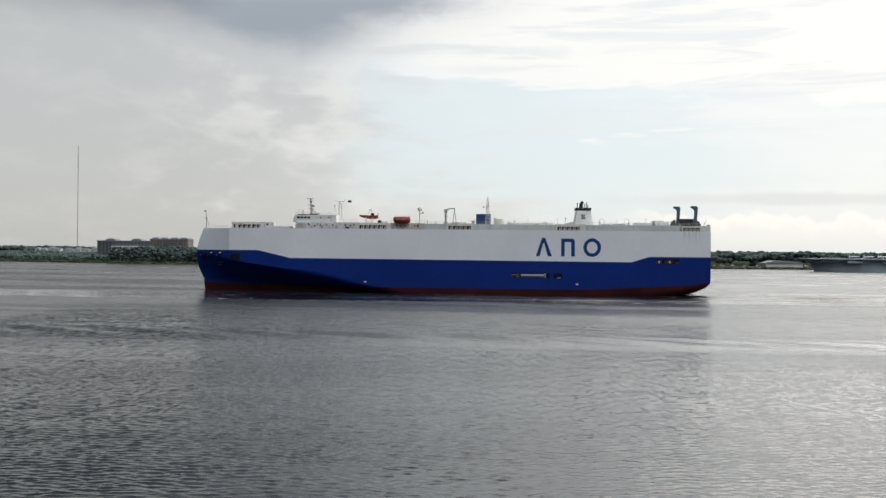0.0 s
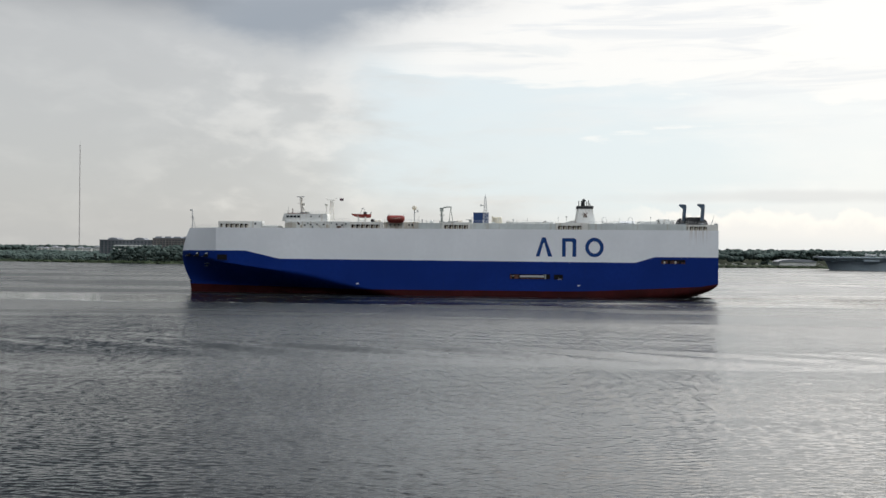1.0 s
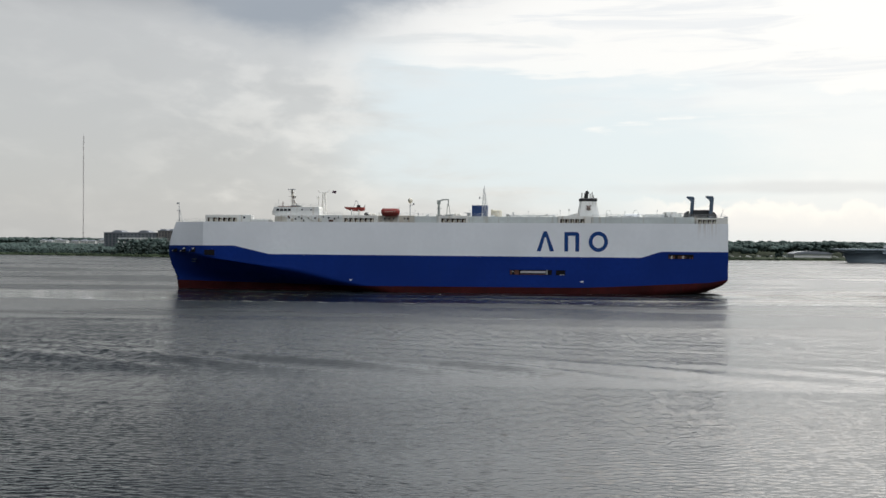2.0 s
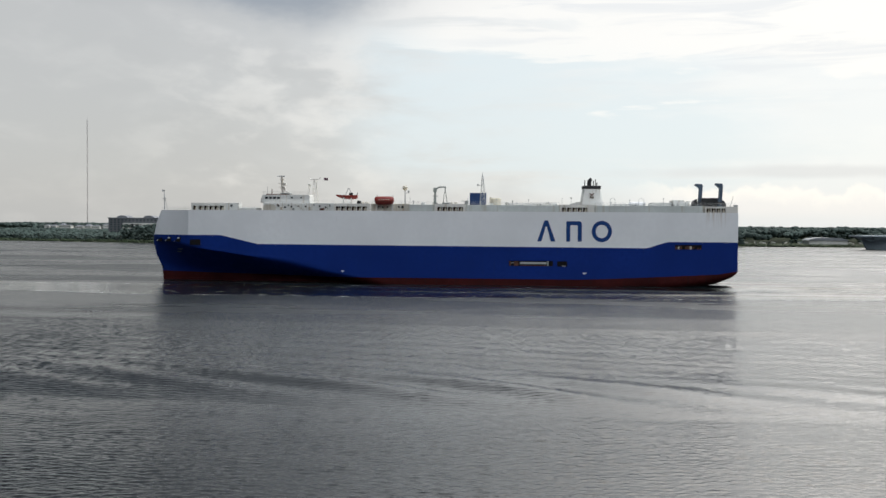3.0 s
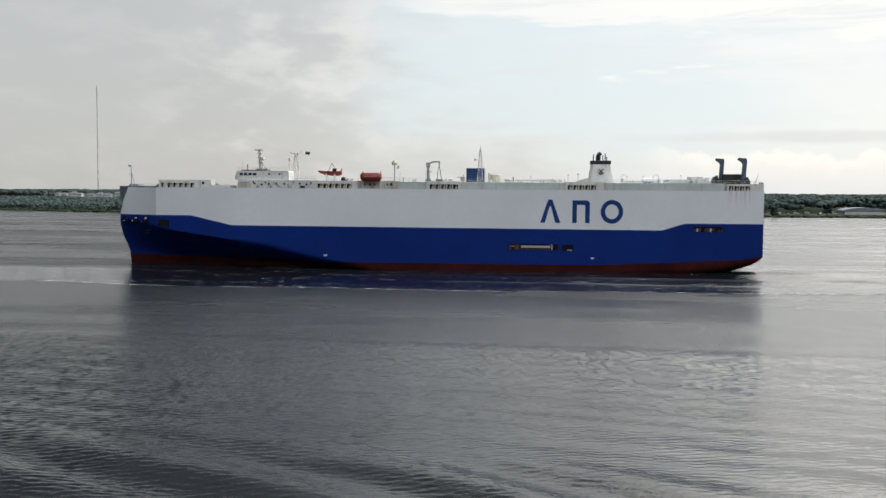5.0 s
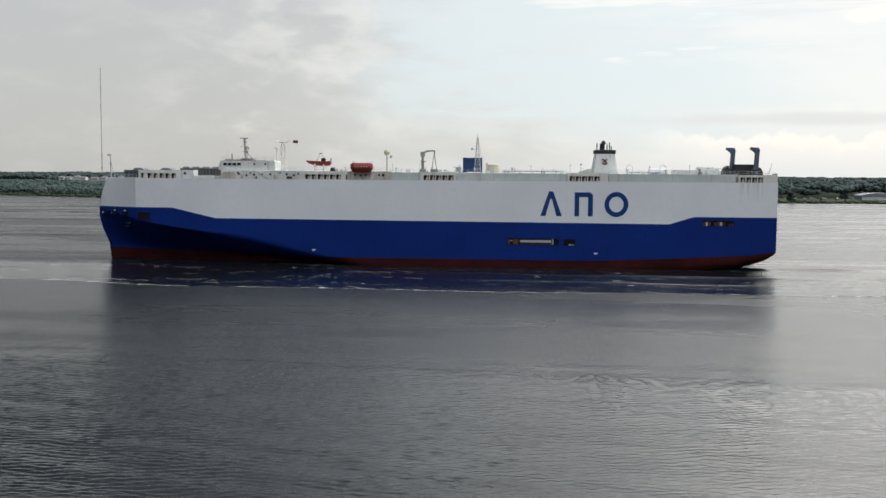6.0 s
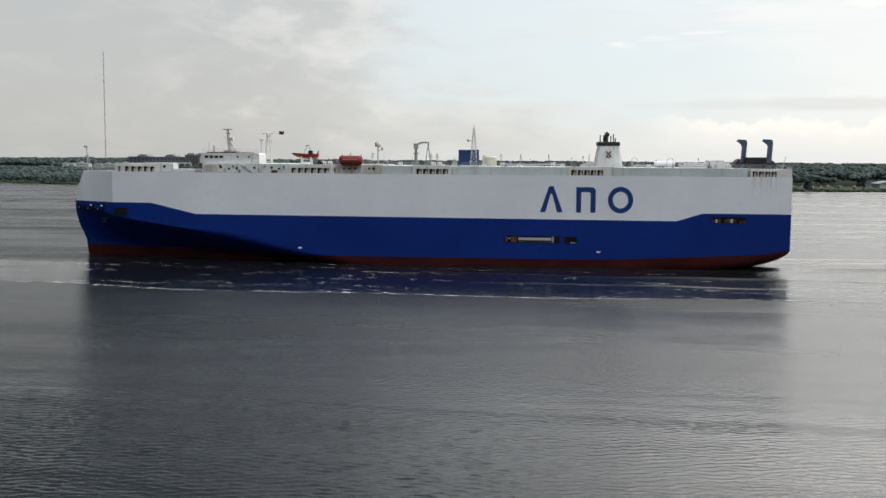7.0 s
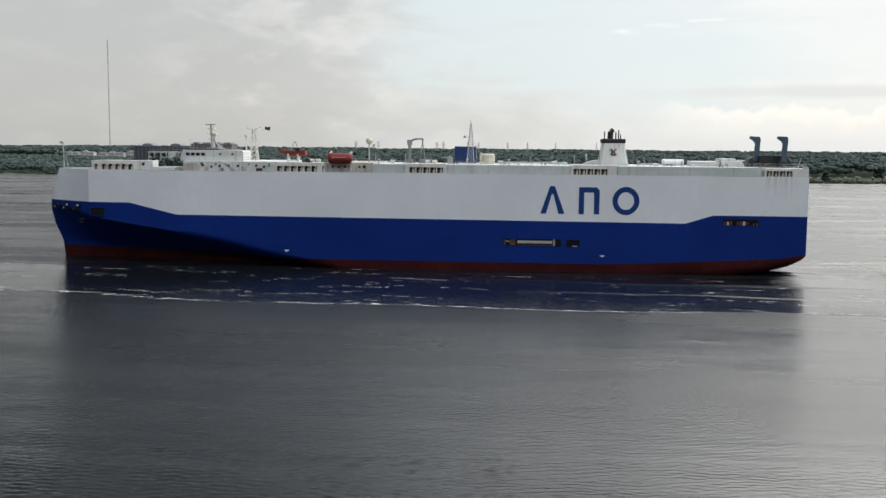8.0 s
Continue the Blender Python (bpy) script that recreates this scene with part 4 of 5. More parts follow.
    box(bm, -57.0, -50.2, 4, 28, 29.75, 30.05)
    part("monkey_island", bm, RUST, bridge, "reddish top deck")
    bm = bmesh.new()
    box(bm, -52.5, -49.0, 5, 8.5, 30.05, 30.5, 0.05)
    part("roof_locker", bm, DECK, bridge)
    rail(ship, (-57.6, 2.4, 29.8), (-42.2, 2.4, 29.8))
    rail(ship, (-41.5, 1.2, 26.95), (-33.2, 1.2, 26.95))

    # radar mast and signal mast
    bm = bmesh.new()
    tube(bm, (-53.2, 13.5, 29.8), (-53.8, 13.5, 36.3), 0.62, 0.36)
    tube(bm, (-51.2, 13.5, 29.9), (-53.6, 13.5, 33.4), 0.16)
    tube(bm, (-50.0, 13.5, 29.9), (-53.6, 13.5, 32.4), 0.10)
    for z, w in ((32.6, 1.0), (34.0, 1.3), (35.4, 0.9)):
        box(bm, -53.6 - w, -53.6 + w, 12.7, 14.3, z, z + 0.14)
    box(bm, -53.2, -52.2, 13, 14, 33.2, 33.9, 0.1)
    mast = part("radar_mast", bm, CREAMWHITE, ship, "creamy white raked radar mast")
    bm = bmesh.new()
    box(bm, -55.2, -52.6, 12.9, 14.1, 36.35, 36.65)
    part("radar_scanner", bm, STEEL, mast, "long radar scanner bar")
    bm = bmesh.new()
    lattice(bm, -41.9, 13, 26.95, 35.4, 2.0, 0.8, 7, 0.11)
    box(bm, -43.6, -40.4, 12.6, 13.4, 35.3, 35.5)
    tube(bm, (-43.4, 13, 35.4), (-44.1, 13, 36.2), 0.1)
    tube(bm, (-40.6, 13, 35.4), (-40.0, 13, 36.2), 0.1)
    box(bm, -44.5, -43.5, 12.6, 13.4, 33.2, 34.0, 0.15)
    tube(bm, (-44.0, 13, 26.95), (-44.0, 13, 33.3), 0.2)
    sig = part("signal_mast", bm, CREAMWHITE, ship, "creamy white lattice signal mast")
    bm = bmesh.new()
    tube(bm, (-40.4, 13, 35.4), (-37.4, 13, 35.0), 0.02, None, 4)
    part("halyard", bm, STEEL, sig)
    bm = bmesh.new()
    n = 8
    v = [[bm.verts.new((-38.9 + 1.5 * i / n, 13 + 0.18 * math.sin(i * 1.3), z + 0.06 * math.sin(i))) for z in (35.1, 36.0)] for i in range(n + 1)]
    for i in range(n):
        bm.faces.new((v[i][0], v[i + 1][0], v[i + 1][1], v[i][1]))
    bmesh.ops.solidify(bm, geom=bm.faces[:], thickness=0.04)
    part("flag", bm, CANVAS, sig, "small dark ensign flying from the mast")
    bm = bmesh.new()
    tube(bm, (-57.0, 6, 29.7), (-57.0, 6, 32.6), 0.05)
    part("aerial", bm, STEEL, bridge)
    bm = bmesh.new()
    tube(bm, (-55.2, 5, 29.8), (-55.2, 5, 31.8), 0.16, 0.12)
    part("aerial", bm, RUST, bridge)

    # rescue boat on its cradle
    recessed_house(ship, -33.0, -20.9, even(-32.7, -22.0, 6))
    bm = bmesh.new()
    prof = [(-33.1, 29.95, 0.1), (-32.4, 29.9, 0.55), (-31, 29.8, 0.95), (-28.5, 29.7, 1.15), (-26.4, 29.75, 1.1), (-25.8, 29.8, 0.9)]
    rings = []
    for x, zt, hw in prof:
        low = zt - (0.25 + hw * 1.0)
        rings.append([bm.verts.new((x, 4.5 + yy * hw, z)) for yy, z in ((-1, zt), (-1.05, zt - 0.35), (-0.6, low + 0.15), (0, low), (0.6, low + 0.15), (1.05, zt - 0.35), (1, zt))])
    for a, b in zip(rings, rings[1:]):
        for k in range(6):
            bm.faces.new((a[k], b[k], b[k + 1], a[k + 1]))
        bm.faces.new((a[0], a[6], b[6], b[0]))
    bm.faces.new(rings[0])
    bm.faces.new(rings[-1][::-1])
    rb = part("rescue_boat", bm, ORANGE, ship, "orange open rescue boat on a cradle", 40)
    bm = bmesh.new()
    tube(bm, (-29.9, 4.2, 29.7), (-28.9, 4.5, 32.0), 0.08)
    tube(bm, (-27.5, 4.2, 29.7), (-28.6, 4.5, 32.0), 0.08)
    tube(bm, (-29.2, 4.5, 32.0), (-28.4, 4.5, 32.0), 0.12)
    part("lifting_frame", bm, STEEL, rb, "pale lifting frame")
    bm = bmesh.new()
    box(bm, -28.6, -27.4, 4.1, 4.9, 29.7, 30.6, 0.08)
    part("console", bm, BLACK, rb, "dark console")
    bm = bmesh.new()
    tube(bm, (-26.1, 4.5, 29.7), (-25.7, 4.5, 30.6), 0.12)
    part("outboard", bm, BLACK, rb, "dark outboard motor")
    bm = bmesh.new()
    box(bm, -30.6, -30.2, 3.6, 5.4, 26.85, 29.0)
    box(bm, -28.0, -27.6, 3.6, 5.4, 26.85, 28.9)
    box(bm, -30.6, -27.6, 3.7, 4.0, 27.2, 27.5)
    part("boat_cradle", bm, WHITE2, ship, "white boat cradle")
    bm = bmesh.new()
    tube(bm, (-25.2, 3, 27.2), (-24.6, 4.0, 27.2), 0.75, None, 14)
    part("hose_reel", bm, BLACK, ship, "black round hose reel")

    # enclosed lifeboat
    bm = bmesh.new()
    box(bm, -20.8, -8.0, 2.6, 29, HULL_TOP, 26.9, 0.04)
    lh = part("lifeboat_deckhouse", bm, BEIGE, ship, "stained beige deckhouse behind the lifeboat")
    for x, z, r in ((-18.5, 25.8, 0.3), (-16.9, 25.7, 0.3), (-15.3, 25.8, 0.3), (-11.5, 25.8, 0.32), (-10.3, 25.8, 0.42)):
        bm = bmesh.new()
        tube(bm, (x, 2.5, z), (x, 2.7, z), r, None, 10)
        part("porthole", bm, GLASS, lh)
    bm = bmesh.new()
    n = 14
    rings = []
    for i in range(n + 1):
        u = -1 + 2 * i / n
        x = -16.3 + 3.25 * u
        k = (1 - abs(u) ** 6) ** 0.5 if abs(u) < 1 else 0.0
        k = max(k, 0.22)
        rings.append([bm.verts.new((x, 1.3 + 1.15 * k * math.cos(a), 27.85 + (1.45 * (0.6 + 0.4 * k) if math.sin(a) > 0 else 1.35 * k) * math.sin(a))) for a in [2 * math.pi * j / 12 for j in range(12)]])
    for a, b in zip(rings, rings[1:]):
        for j in range(12):
            bm.faces.new((a[j], a[(j + 1) % 12], b[(j + 1) % 12], b[j]))
    bm.faces.new(rings[0][::-1])
    bm.faces.new(rings[-1])
    lb = part("lifeboat", bm, ORANGE, ship, "orange-red enclosed lifeboat hung at the ship's side", 45)
    for i in range(5):
        bm = bmesh.new()
        box(bm, -18.1 + i * 0.8, -17.75 + i * 0.8, 0.1, 0.5, 28.1, 28.35)
        part("window", bm, CREAM, lb)
    bm = bmesh.new()
    box(bm, -19.3, -13.3, 0.05, 2.5, 27.55, 27.68)
    part("fender_strake", bm, RUST, lb)
    for x in (-18.9, -13.7):
        bm = bmesh.new()
        prism(bm, [(x - 0.22, 24.6), (x - 0.22, 29.3), (x + 0.1, 29.8), (x + 0.4, 29.5), (x + 0.22, 29.0), (x + 0.22, 24.6)], 2.1, 2.6)
        tube(bm, (x, 2.2, 29.5), (x, 1.2, 29.3), 0.12)
        part("davit", bm, WHITE2, ship, "white lifeboat davit")
    rail(ship, (-20.5, 2.8, 26.9), (-8.2, 2.8, 26.9))

    # long deckhouse sides, one block each
    for a, b in ((-7.9, 0.6), (10.95, 42.1), (53.5, 88.6)):
        bm = bmesh.new()
        box(bm, a, b, 0.7, 31.3, HULL_TOP, 26.65, 0.03)
        n = int((b - a) / 3.1)
        for i in range(1, n):
            x = a + (b - a) * i / n
            box(bm, x - 0.06, x + 0.06, 0.62, 0.72, HULL_TOP, 26.6)
        part("upper_deck_side", bm, SIDEPAINT, ship, "weathered white upper deck side with stiffeners")
        rail(ship, (a + 0.3, 1.0, 26.65), (b - 0.3, 1.0, 26.65), 0.9, 2.6)
    recessed_house(ship, 0.65, 10.9, even(1.4, 10.2, 5))
    recessed_house(ship, 42.15, 53.4, even(42.6, 51.2, 5))
    recessed_house(ship, 89.2, 99.75, even(89.6, 96.0, 4), z1=26.5)
    bm = bmesh.new()
    box(bm, -20.7, 99.6, 7.2, 30, HULL_TOP, 26.60)
    part("top_deck", bm, DECK, ship, "grey-green top deck")

    # pipes, rafts and stores along the deck edge
    for x in (-20.2, -12.4, -8.6, 0.2, 11.4, 42.0, 53.8, 88.8):
        bm = bmesh.new()
        tube(bm, (x, 0.5, 24.45), (x, 0.5, 26.6), 0.11, None, 6)
        tube(bm, (x, 0.5, 26.6), (x, 1.2, 26.95), 0.11, None, 6)
        part("drain_pipe", bm, BEIGE, ship, "stained drain pipe")
    for x in (-24.0, -22.4, 6.0, 7.6, 24.5, 38.0):
        bm = bmesh.new()
        tube(bm, (x - 0.6, 3.4, 27.35), (x + 0.6, 3.4, 27.35), 0.38, None, 10)
        box(bm, x - 0.45, x - 0.3, 3.1, 3.7, 26.62, 27.1)
        box(bm, x + 0.3, x + 0.45, 3.1, 3.7, 26.62, 27.1)
        part("raft_canister", bm, CREAMWHITE, ship, "small white raft canister in its cradle", 40)

    # satellite dome
    bm = bmesh.new()
    tube(bm, (-10.2, 10, 26.6), (-10.2, 10, 32.0), 0.22, 0.16)
    tube(bm, (-10.2, 10, 30.6), (-9.0, 10, 31.0), 0.07)
    box(bm, -9.3, -8.7, 9.8, 10.2, 30.8, 31.6)
    tube(bm, (-8.4, 9.5, 26.6), (-8.4, 9.5, 29.3), 0.06)
    post = part("dome_post", bm, STEEL, ship, "pale post")
    bm = bmesh.new()
    bmesh.ops.create_uvsphere(bm, u_segments=14, v_segments=10, radius=0.9, matrix=Matrix.Translation((-10.2, 10, 32.4)))
    part("satellite_dome", bm, CREAM, post, "white satellite dome", 60)

    # provision crane
    bm = bmesh.new()
    tube(bm, (-0.5, 18, 26.6), (-0.5, 18, 32.2), 0.42, 0.36, 10)
    tube(bm, (-0.1, 18.6, 27.6), (-0.2, 18.4, 31.6), 0.07)
    tube(bm, (-1.2, 18, 30.0), (0.6, 18, 30.0), 0.1)
    box(bm, -1.3, 0.4, 17.2, 18.8, 26.6, 27.7, 0.08)
    box(bm, -1.1, 0.2, 17.4, 18.6, 31.4, 32.9, 0.15)
    cr = part("deck_crane", bm, GEAR, ship, "grey deck crane with a folded jib")
    bm = bmesh.new()
    tube(bm, (-0.6, 18, 32.4), (1.0, 18, 33.1), 0.3, 0.26, 8)
    tube(bm, (1.0, 18, 33.1), (3.2, 18, 33.2), 0.26, 0.2, 8)
    tube(bm, (3.1, 18, 33.2), (3.0, 18, 31.2), 0.22, 0.16, 8)
    part("jib", bm, GEAR, cr)
    bm = bmesh.new()
    tube(bm, (2.3, 18, 26.6), (2.8, 18, 31.4), 0.12)
    tube(bm, (3.9, 18, 26.6), (3.2, 18, 31.4), 0.12)
    box(bm, 2.0, 4.6, 17.3, 18.7, 26.6, 27.7, 0.1)
    part("jib_rest", bm, GEAR, cr)

    # blue container, lattice mast and tank
    bm = bmesh.new()
    box(bm, 11.6, 17.3, 20, 23, 26.9, 31.2)
    crate = part("blue_container", bm, BOXBLUE, ship, "blue corrugated container housing")
    for i in range(17):
        bm = bmesh.new()
        box(bm, 11.95 + i * 0.3, 12.1 + i * 0.3, 19.93, 20.0, 27.0, 31.0)
        part("rib", bm, BOXBLUE, crate)
    for x in (11.6, 17.1):
        bm = bmesh.new()
        box(bm, x - 0.02, x + 0.25, 19.9, 23.1, 26.6, 31.25)
        part("corner_post", bm, BOXBLUE, crate)
    bm = bmesh.new()
    lattice(bm, 16.2, 15, 26.6, 37.0, 1.9, 0.4, 8, 0.09)
    tube(bm, (16.2, 15, 37), (16.2, 15, 38.2), 0.1, 0.05)
    box(bm, 14.6, 16.4, 14.8, 15.2, 33.6, 33.75)
    box(bm, 14.3, 14.8, 14.8, 15.2, 33.4, 34.1)
    tube(bm, (16.3, 15, 37), (18.0, 15, 28.0), 0.03, None, 4)
    part("lattice_mast", bm, STEEL, ship, "pale grey lattice aerial mast")
    bm = bmesh.new()
    tube(bm, (20.6, 16, 26.6), (20.6, 16, 29.1), 2.0, 2.0, 20)
    tube(bm, (20.6, 16, 29.1), (20.6, 16, 29.35), 2.0, 1.5, 20)
    box(bm, 18.7, 19.3, 14.2, 14.8, 26.6, 29.6)
    part("deck_tank", bm, CREAM, ship, "cream round deck tank")
    bm = bmesh.new()
    box(bm, 10.0, 11.3, 15, 17, 26.6, 28.2, 0.05)
    box(bm, 8.9, 11.4, 14.6, 17.4, 28.2, 28.35)
    part("vent_hood", bm, STEEL, ship)
    for a, b, z in ((24, 41, 27.2), (60, 69, 27.1)):
        bm = bmesh.new()
        tube(bm, (a, 9, z), (b, 9, z), 0.18, None, 8)
        for i in range(5):
            x = a + (b - a) * (i + 0.5) / 5
            box(bm, x - 0.15, x + 0.15, 8.7, 9.3, 26.6, z)
        part("deck_pipe", bm, STEEL, ship, "grey deck pipe on brackets")

    # funnel
    bm = bmesh.new()
    lo, hi = (49.5, 57.1, 8.5, 15.5), (50.4, 56.0, 9.6, 14.4)
    zs = (26.6, 32.4)
    v = [[bm.verts.new(p) for p in ((q[0], q[2], z), (q[1], q[2], z), (q[1], q[3], z), (q[0], q[3], z))] for q, z in zip((lo, hi), zs)]
    for i in range(4):
        bm.faces.new((v[0][i], v[0][(i + 1) % 4], v[1][(i + 1) % 4], v[1][i]))
    bm.faces.new(v[1])
    bmesh.ops.bevel(bm, geom=[e for e in bm.edges if abs(e.verts[0].co.z - e.verts[1].co.z) > 1], offset=0.4, segments=3, affect="EDGES")
    fun = part("funnel", bm, WHITE2, ship, "white tapered funnel casing", 40)
    bm = bmesh.new()
    box(bm, 50.15, 56.25, 9.4, 14.6, 32.4, 33.5, 0.15)
    part("funnel_cap", bm, BLACK, fun, "black funnel top")
    bm = bmesh.new()
    tube(bm, (52.5, 12, 33.4), (52.6, 12, 35.4), 0.75, 0.7, 12)
    tube(bm, (52.6, 12, 35.3), (53.3, 12, 35.9), 0.7, 0.55, 12)
    for x, h in ((51.0, 35.4), (54.6, 35.7), (55.1, 34.6), (53.9, 35.2)):
        tube(bm, (x, 11.5, 33.4), (x, 11.5, h), 0.16, None, 8)
    part("exhaust_pipe", bm, BLACK, fun, "black exhaust pipes")
    bm = bmesh.new()
    for k in (-1, 1):
        strip(bm, arc(53.2 + k * 0.75, 30.2, 0.7, 0.75, 90, 90 + k * 180, 10), arc(53.2 + k * 0.75, 30.2, 0.45, 0.5, 90, 90 + k * 180, 10), 8.80, 9.3, False)
    box(bm, 52.7, 53.7, 8.85, 9.3, 29.2, 29.5)
    part("funnel_crest", bm, RUST, fun, "faded reddish plain crest shapes")
    bm = bmesh.new()
    prism(bm, [(45.8, 26.85), (45.8, 27.2), (48.4, 28.0), (49.6, 28.1), (49.6, 26.85)], 8.5, 13)
    tube(bm, (46.3, 9, 27), (46.3, 9, 29.6), 0.09)
    box(bm, 46.0, 46.6, 8.8, 9.2, 29.0, 29.5)
    part("engine_casing", bm, WHITE2, ship, "white casing beside the funnel")
    for x in (60.0, 69.5):
        bm = bmesh.new()
        strip(bm, arc(x, 28.0, 0.95, 1.3, 0, 180, 10), arc(x, 28.0, 0.85, 1.2, 0, 180, 10), 7.5, 7.7, False)
        tube(bm, (x - 0.9, 7.6, 26.6), (x - 0.9, 7.6, 28), 0.06)
        tube(bm, (x + 0.9, 7.6, 26.6), (x + 0.9, 7.6, 28), 0.06)
        part("access_hoop", bm, STEEL, ship)

    # small fittings over the top deck
    rng = random.Random(91)
    for i in range(34):
        x = -6 + i * 2.75 + rng.uniform(-0.9, 0.9)
        if 47 < x < 59 or x > 86:
            continue
        yy, h = rng.uniform(3.0, 9.0), rng.uniform(0.5, 1.4)
        bm = bmesh.new()
        kind = i % 4
        if kind == 0:
            tube(bm, (x, yy, 26.55), (x, yy, 26.6 + h), 0.16, None, 8)
            tube(bm, (x, yy, 26.6 + h), (x, yy, 26.85 + h), 0.42, 0.30, 10)
            part("mushroom_vent", bm, STEEL, ship)
        elif kind == 1:
            box(bm, x - 0.6, x + 0.6, yy, yy + 0.8, 26.55, 26.6 + 0.8 * h, 0.05)
            part("deck_locker", bm, WHITE2, ship)
        elif kind == 2:
            tube(bm, (x, yy, 26.55), (x, yy, 27.6 + h), 0.05, None, 6)
            box(bm, x - 0.15, x + 0.15, yy - 0.15, yy + 0.15, 27.6 + h, 27.9 + h)
            part("deck_light", bm, STEEL, ship)
        else:
            tube(bm, (x - 0.5, yy, 26.55), (x - 0.5, yy, 27.2), 0.14, None, 8)
            tube(bm, (x + 0.3, yy, 26.55), (x + 0.3, yy, 27.2), 0.14, None, 8)
            box(bm, x - 0.8, x + 0.6, yy - 0.2, yy + 0.2, 26.55, 26.66)
            part("bollard_pair", bm, BLACK, ship)

    # stern gear
    bm = bmesh.new()
    tube(bm, (67.0, 20, 27.4), (72.6, 20, 27.4), 0.9, 0.9, 12)
    box(bm, 67.4, 67.8, 19.2, 20.8, 26.6, 27.2)
    box(bm, 71.8, 72.2, 19.2, 20.8, 26.6, 27.2)
    part("raft_canister", bm, WHITE, ship, "white cylindrical raft canister", 40)
    bm = bmesh.new()
    box(bm, 73.5, 80.2, 10, 20, 26.6, 27.9, 0.06)
    box(bm, 80.4, 85.5, 9, 18, 26.6, 28.1, 0.06)
    box(bm, 80.2, 84.0, 9.5, 16, 28.1, 28.7, 0.05)
    box(bm, 84.6, 86.2, 9.2, 12, 28.1, 28.4)
    part("stern_deckhouse", bm, WHITE2, ship, "low white stern deckhouse")
    bm = bmesh.new()
    prism(bm, [(86.9, 26.6), (87.7, 28.6), (88.6, 29.2), (88.9, 26.6)], 11, 15)
    box(bm, 90.4, 96.4, 12.5, 15.5, 26.6, 29.6, 0.08)
    prism(bm, [(96.4, 26.6), (96.4, 29.0), (97.6, 28.6), (98.3, 27.4), (98.3, 26.6)], 11, 15)
    part("stern_winch_house", bm, BLACK, ship, "dark winch house between the stern vents")
    for x, yy in ((89.8, 14.0), (95.6, 9.5)):
        bm = bmesh.new()
        prism(bm, [(x - 0.55, 26.6), (x + 0.75, 26.6), (x + 1.15, 33.6), (x + 0.9, 34.35), (x - 1.35, 34.45), (x - 1.55, 33.9), (x - 0.25, 33.1), (x + 0.05, 32.5)], yy - 0.6, yy + 0.6)
        bmesh.ops.bevel(bm, geom=bm.edges[:], offset=0.08, segments=1, affect="EDGES")
        pst = part("gooseneck_vent", bm, VENTBLUE, ship, "grey-blue gooseneck ventilator post")
        bm = bmesh.new()
        box(bm, x - 0.9, x + 1.0, yy - 0.9, yy + 0.9, 27.4, 28.2, 0.1)
        part("vent_collar", bm, BLACK, pst)
    rail(ship, (87.0, 2, 26.6), (99.4, 2, 26.5))
    bm = bmesh.new()
    tube(bm, (98.4, 5, 26.5), (99.2, 5, 29.8), 0.07)
    tube(bm, (97.9, 5, 26.5), (98.9, 5, 28.6), 0.05)
    box(bm, 98.6, 99.7, 0.6, 2, 26.5, 27.0)
    part("stern_staff", bm, STEEL, ship, "thin stern light staff")
    return ship


SHIP = car_carrier()


# ---------------------------------------------------------------- foam on the water
def foam():
    """Thin broken foam along the slick's near edge and flecks between it and the ship."""
    rng = random.Random(17)
    bm = bmesh.new()

    def fleck(x, y, lx, ly):
        n = max(4, int(lx * 2.2))
        top, bot = [], []
        ph = rng.uniform(0, 6.28)
        for i in range(n + 1):
            f = i / n
            w = ly * (math.sin(math.pi * min(max(f, 0.03), 0.97)) ** 0.6) * rng.uniform(0.35, 1.0)
            c = y + 0.5 * ly * math.sin(f * 5 + ph) + 0.35 * rng.uniform(-1, 1) * ly - 0.05 * lx * f
            top.append(bm.verts.new((x + lx * f, c + w * 0.5, 0.05)))
            bot.append(bm.verts.new((x + lx * f, c - w * 0.5, 0.05)))
        for i in range(n):
            bm.faces.new((bot[i], bot[i + 1], top[i + 1], top[i]))

    # the broken line along the slick's near edge
    x = -165.0
    while x < 120:
        lx = rng.uniform(1.5, 9)
        dens = 0.5 + 0.5 * noise.noise(Vector((x * 0.05, 3.3, 0)))
        if rng.random() < 0.72 + 0.4 * dens:
            fleck(x, slick_edge(x) + rng.uniform(-0.2, 0.5), lx, rng.uniform(0.2, 0.5))
            if rng.random() < 0.35:
                fleck(x + rng.uniform(0, lx), slick_edge(x) + rng.uniform(0.1, 0.7), rng.uniform(1, 2.4), rng.uniform(0.5, 1.0))
            if rng.random() < 0.5:
                fleck(x + rng.uniform(-2, 2), slick_edge(x) + rng.uniform(1.0, 5.0), lx * 0.5, rng.uniform(0.12, 0.3))
        x += lx * rng.uniform(0.7, 1.25)
    # small breaking crests in loose strings between the edge and the hull
    for _ in range(210):
        x, y = rng.uniform(-180, 125), rng.uniform(-50, -2)
        if noise.noise(Vector((x * 0.035, y * 0.1, 7))) + rng.uniform(-0.25, 0.25) < -0.05:
            continue
        for _ in range(rng.randrange(1, 6)):
            fleck(x, y, rng.uniform(0.5, 3.6), rng.uniform(0.08, 0.30))
            x += rng.uniform(0.8, 4.5)
            y += rng.uniform(-1.3, 0.7)
    ob = new("foam", finish("foam", bm, FOAM))
    tagged(ob, "thin broken white foam streaks on the dark water", "foam", kind="stuff")


foam()


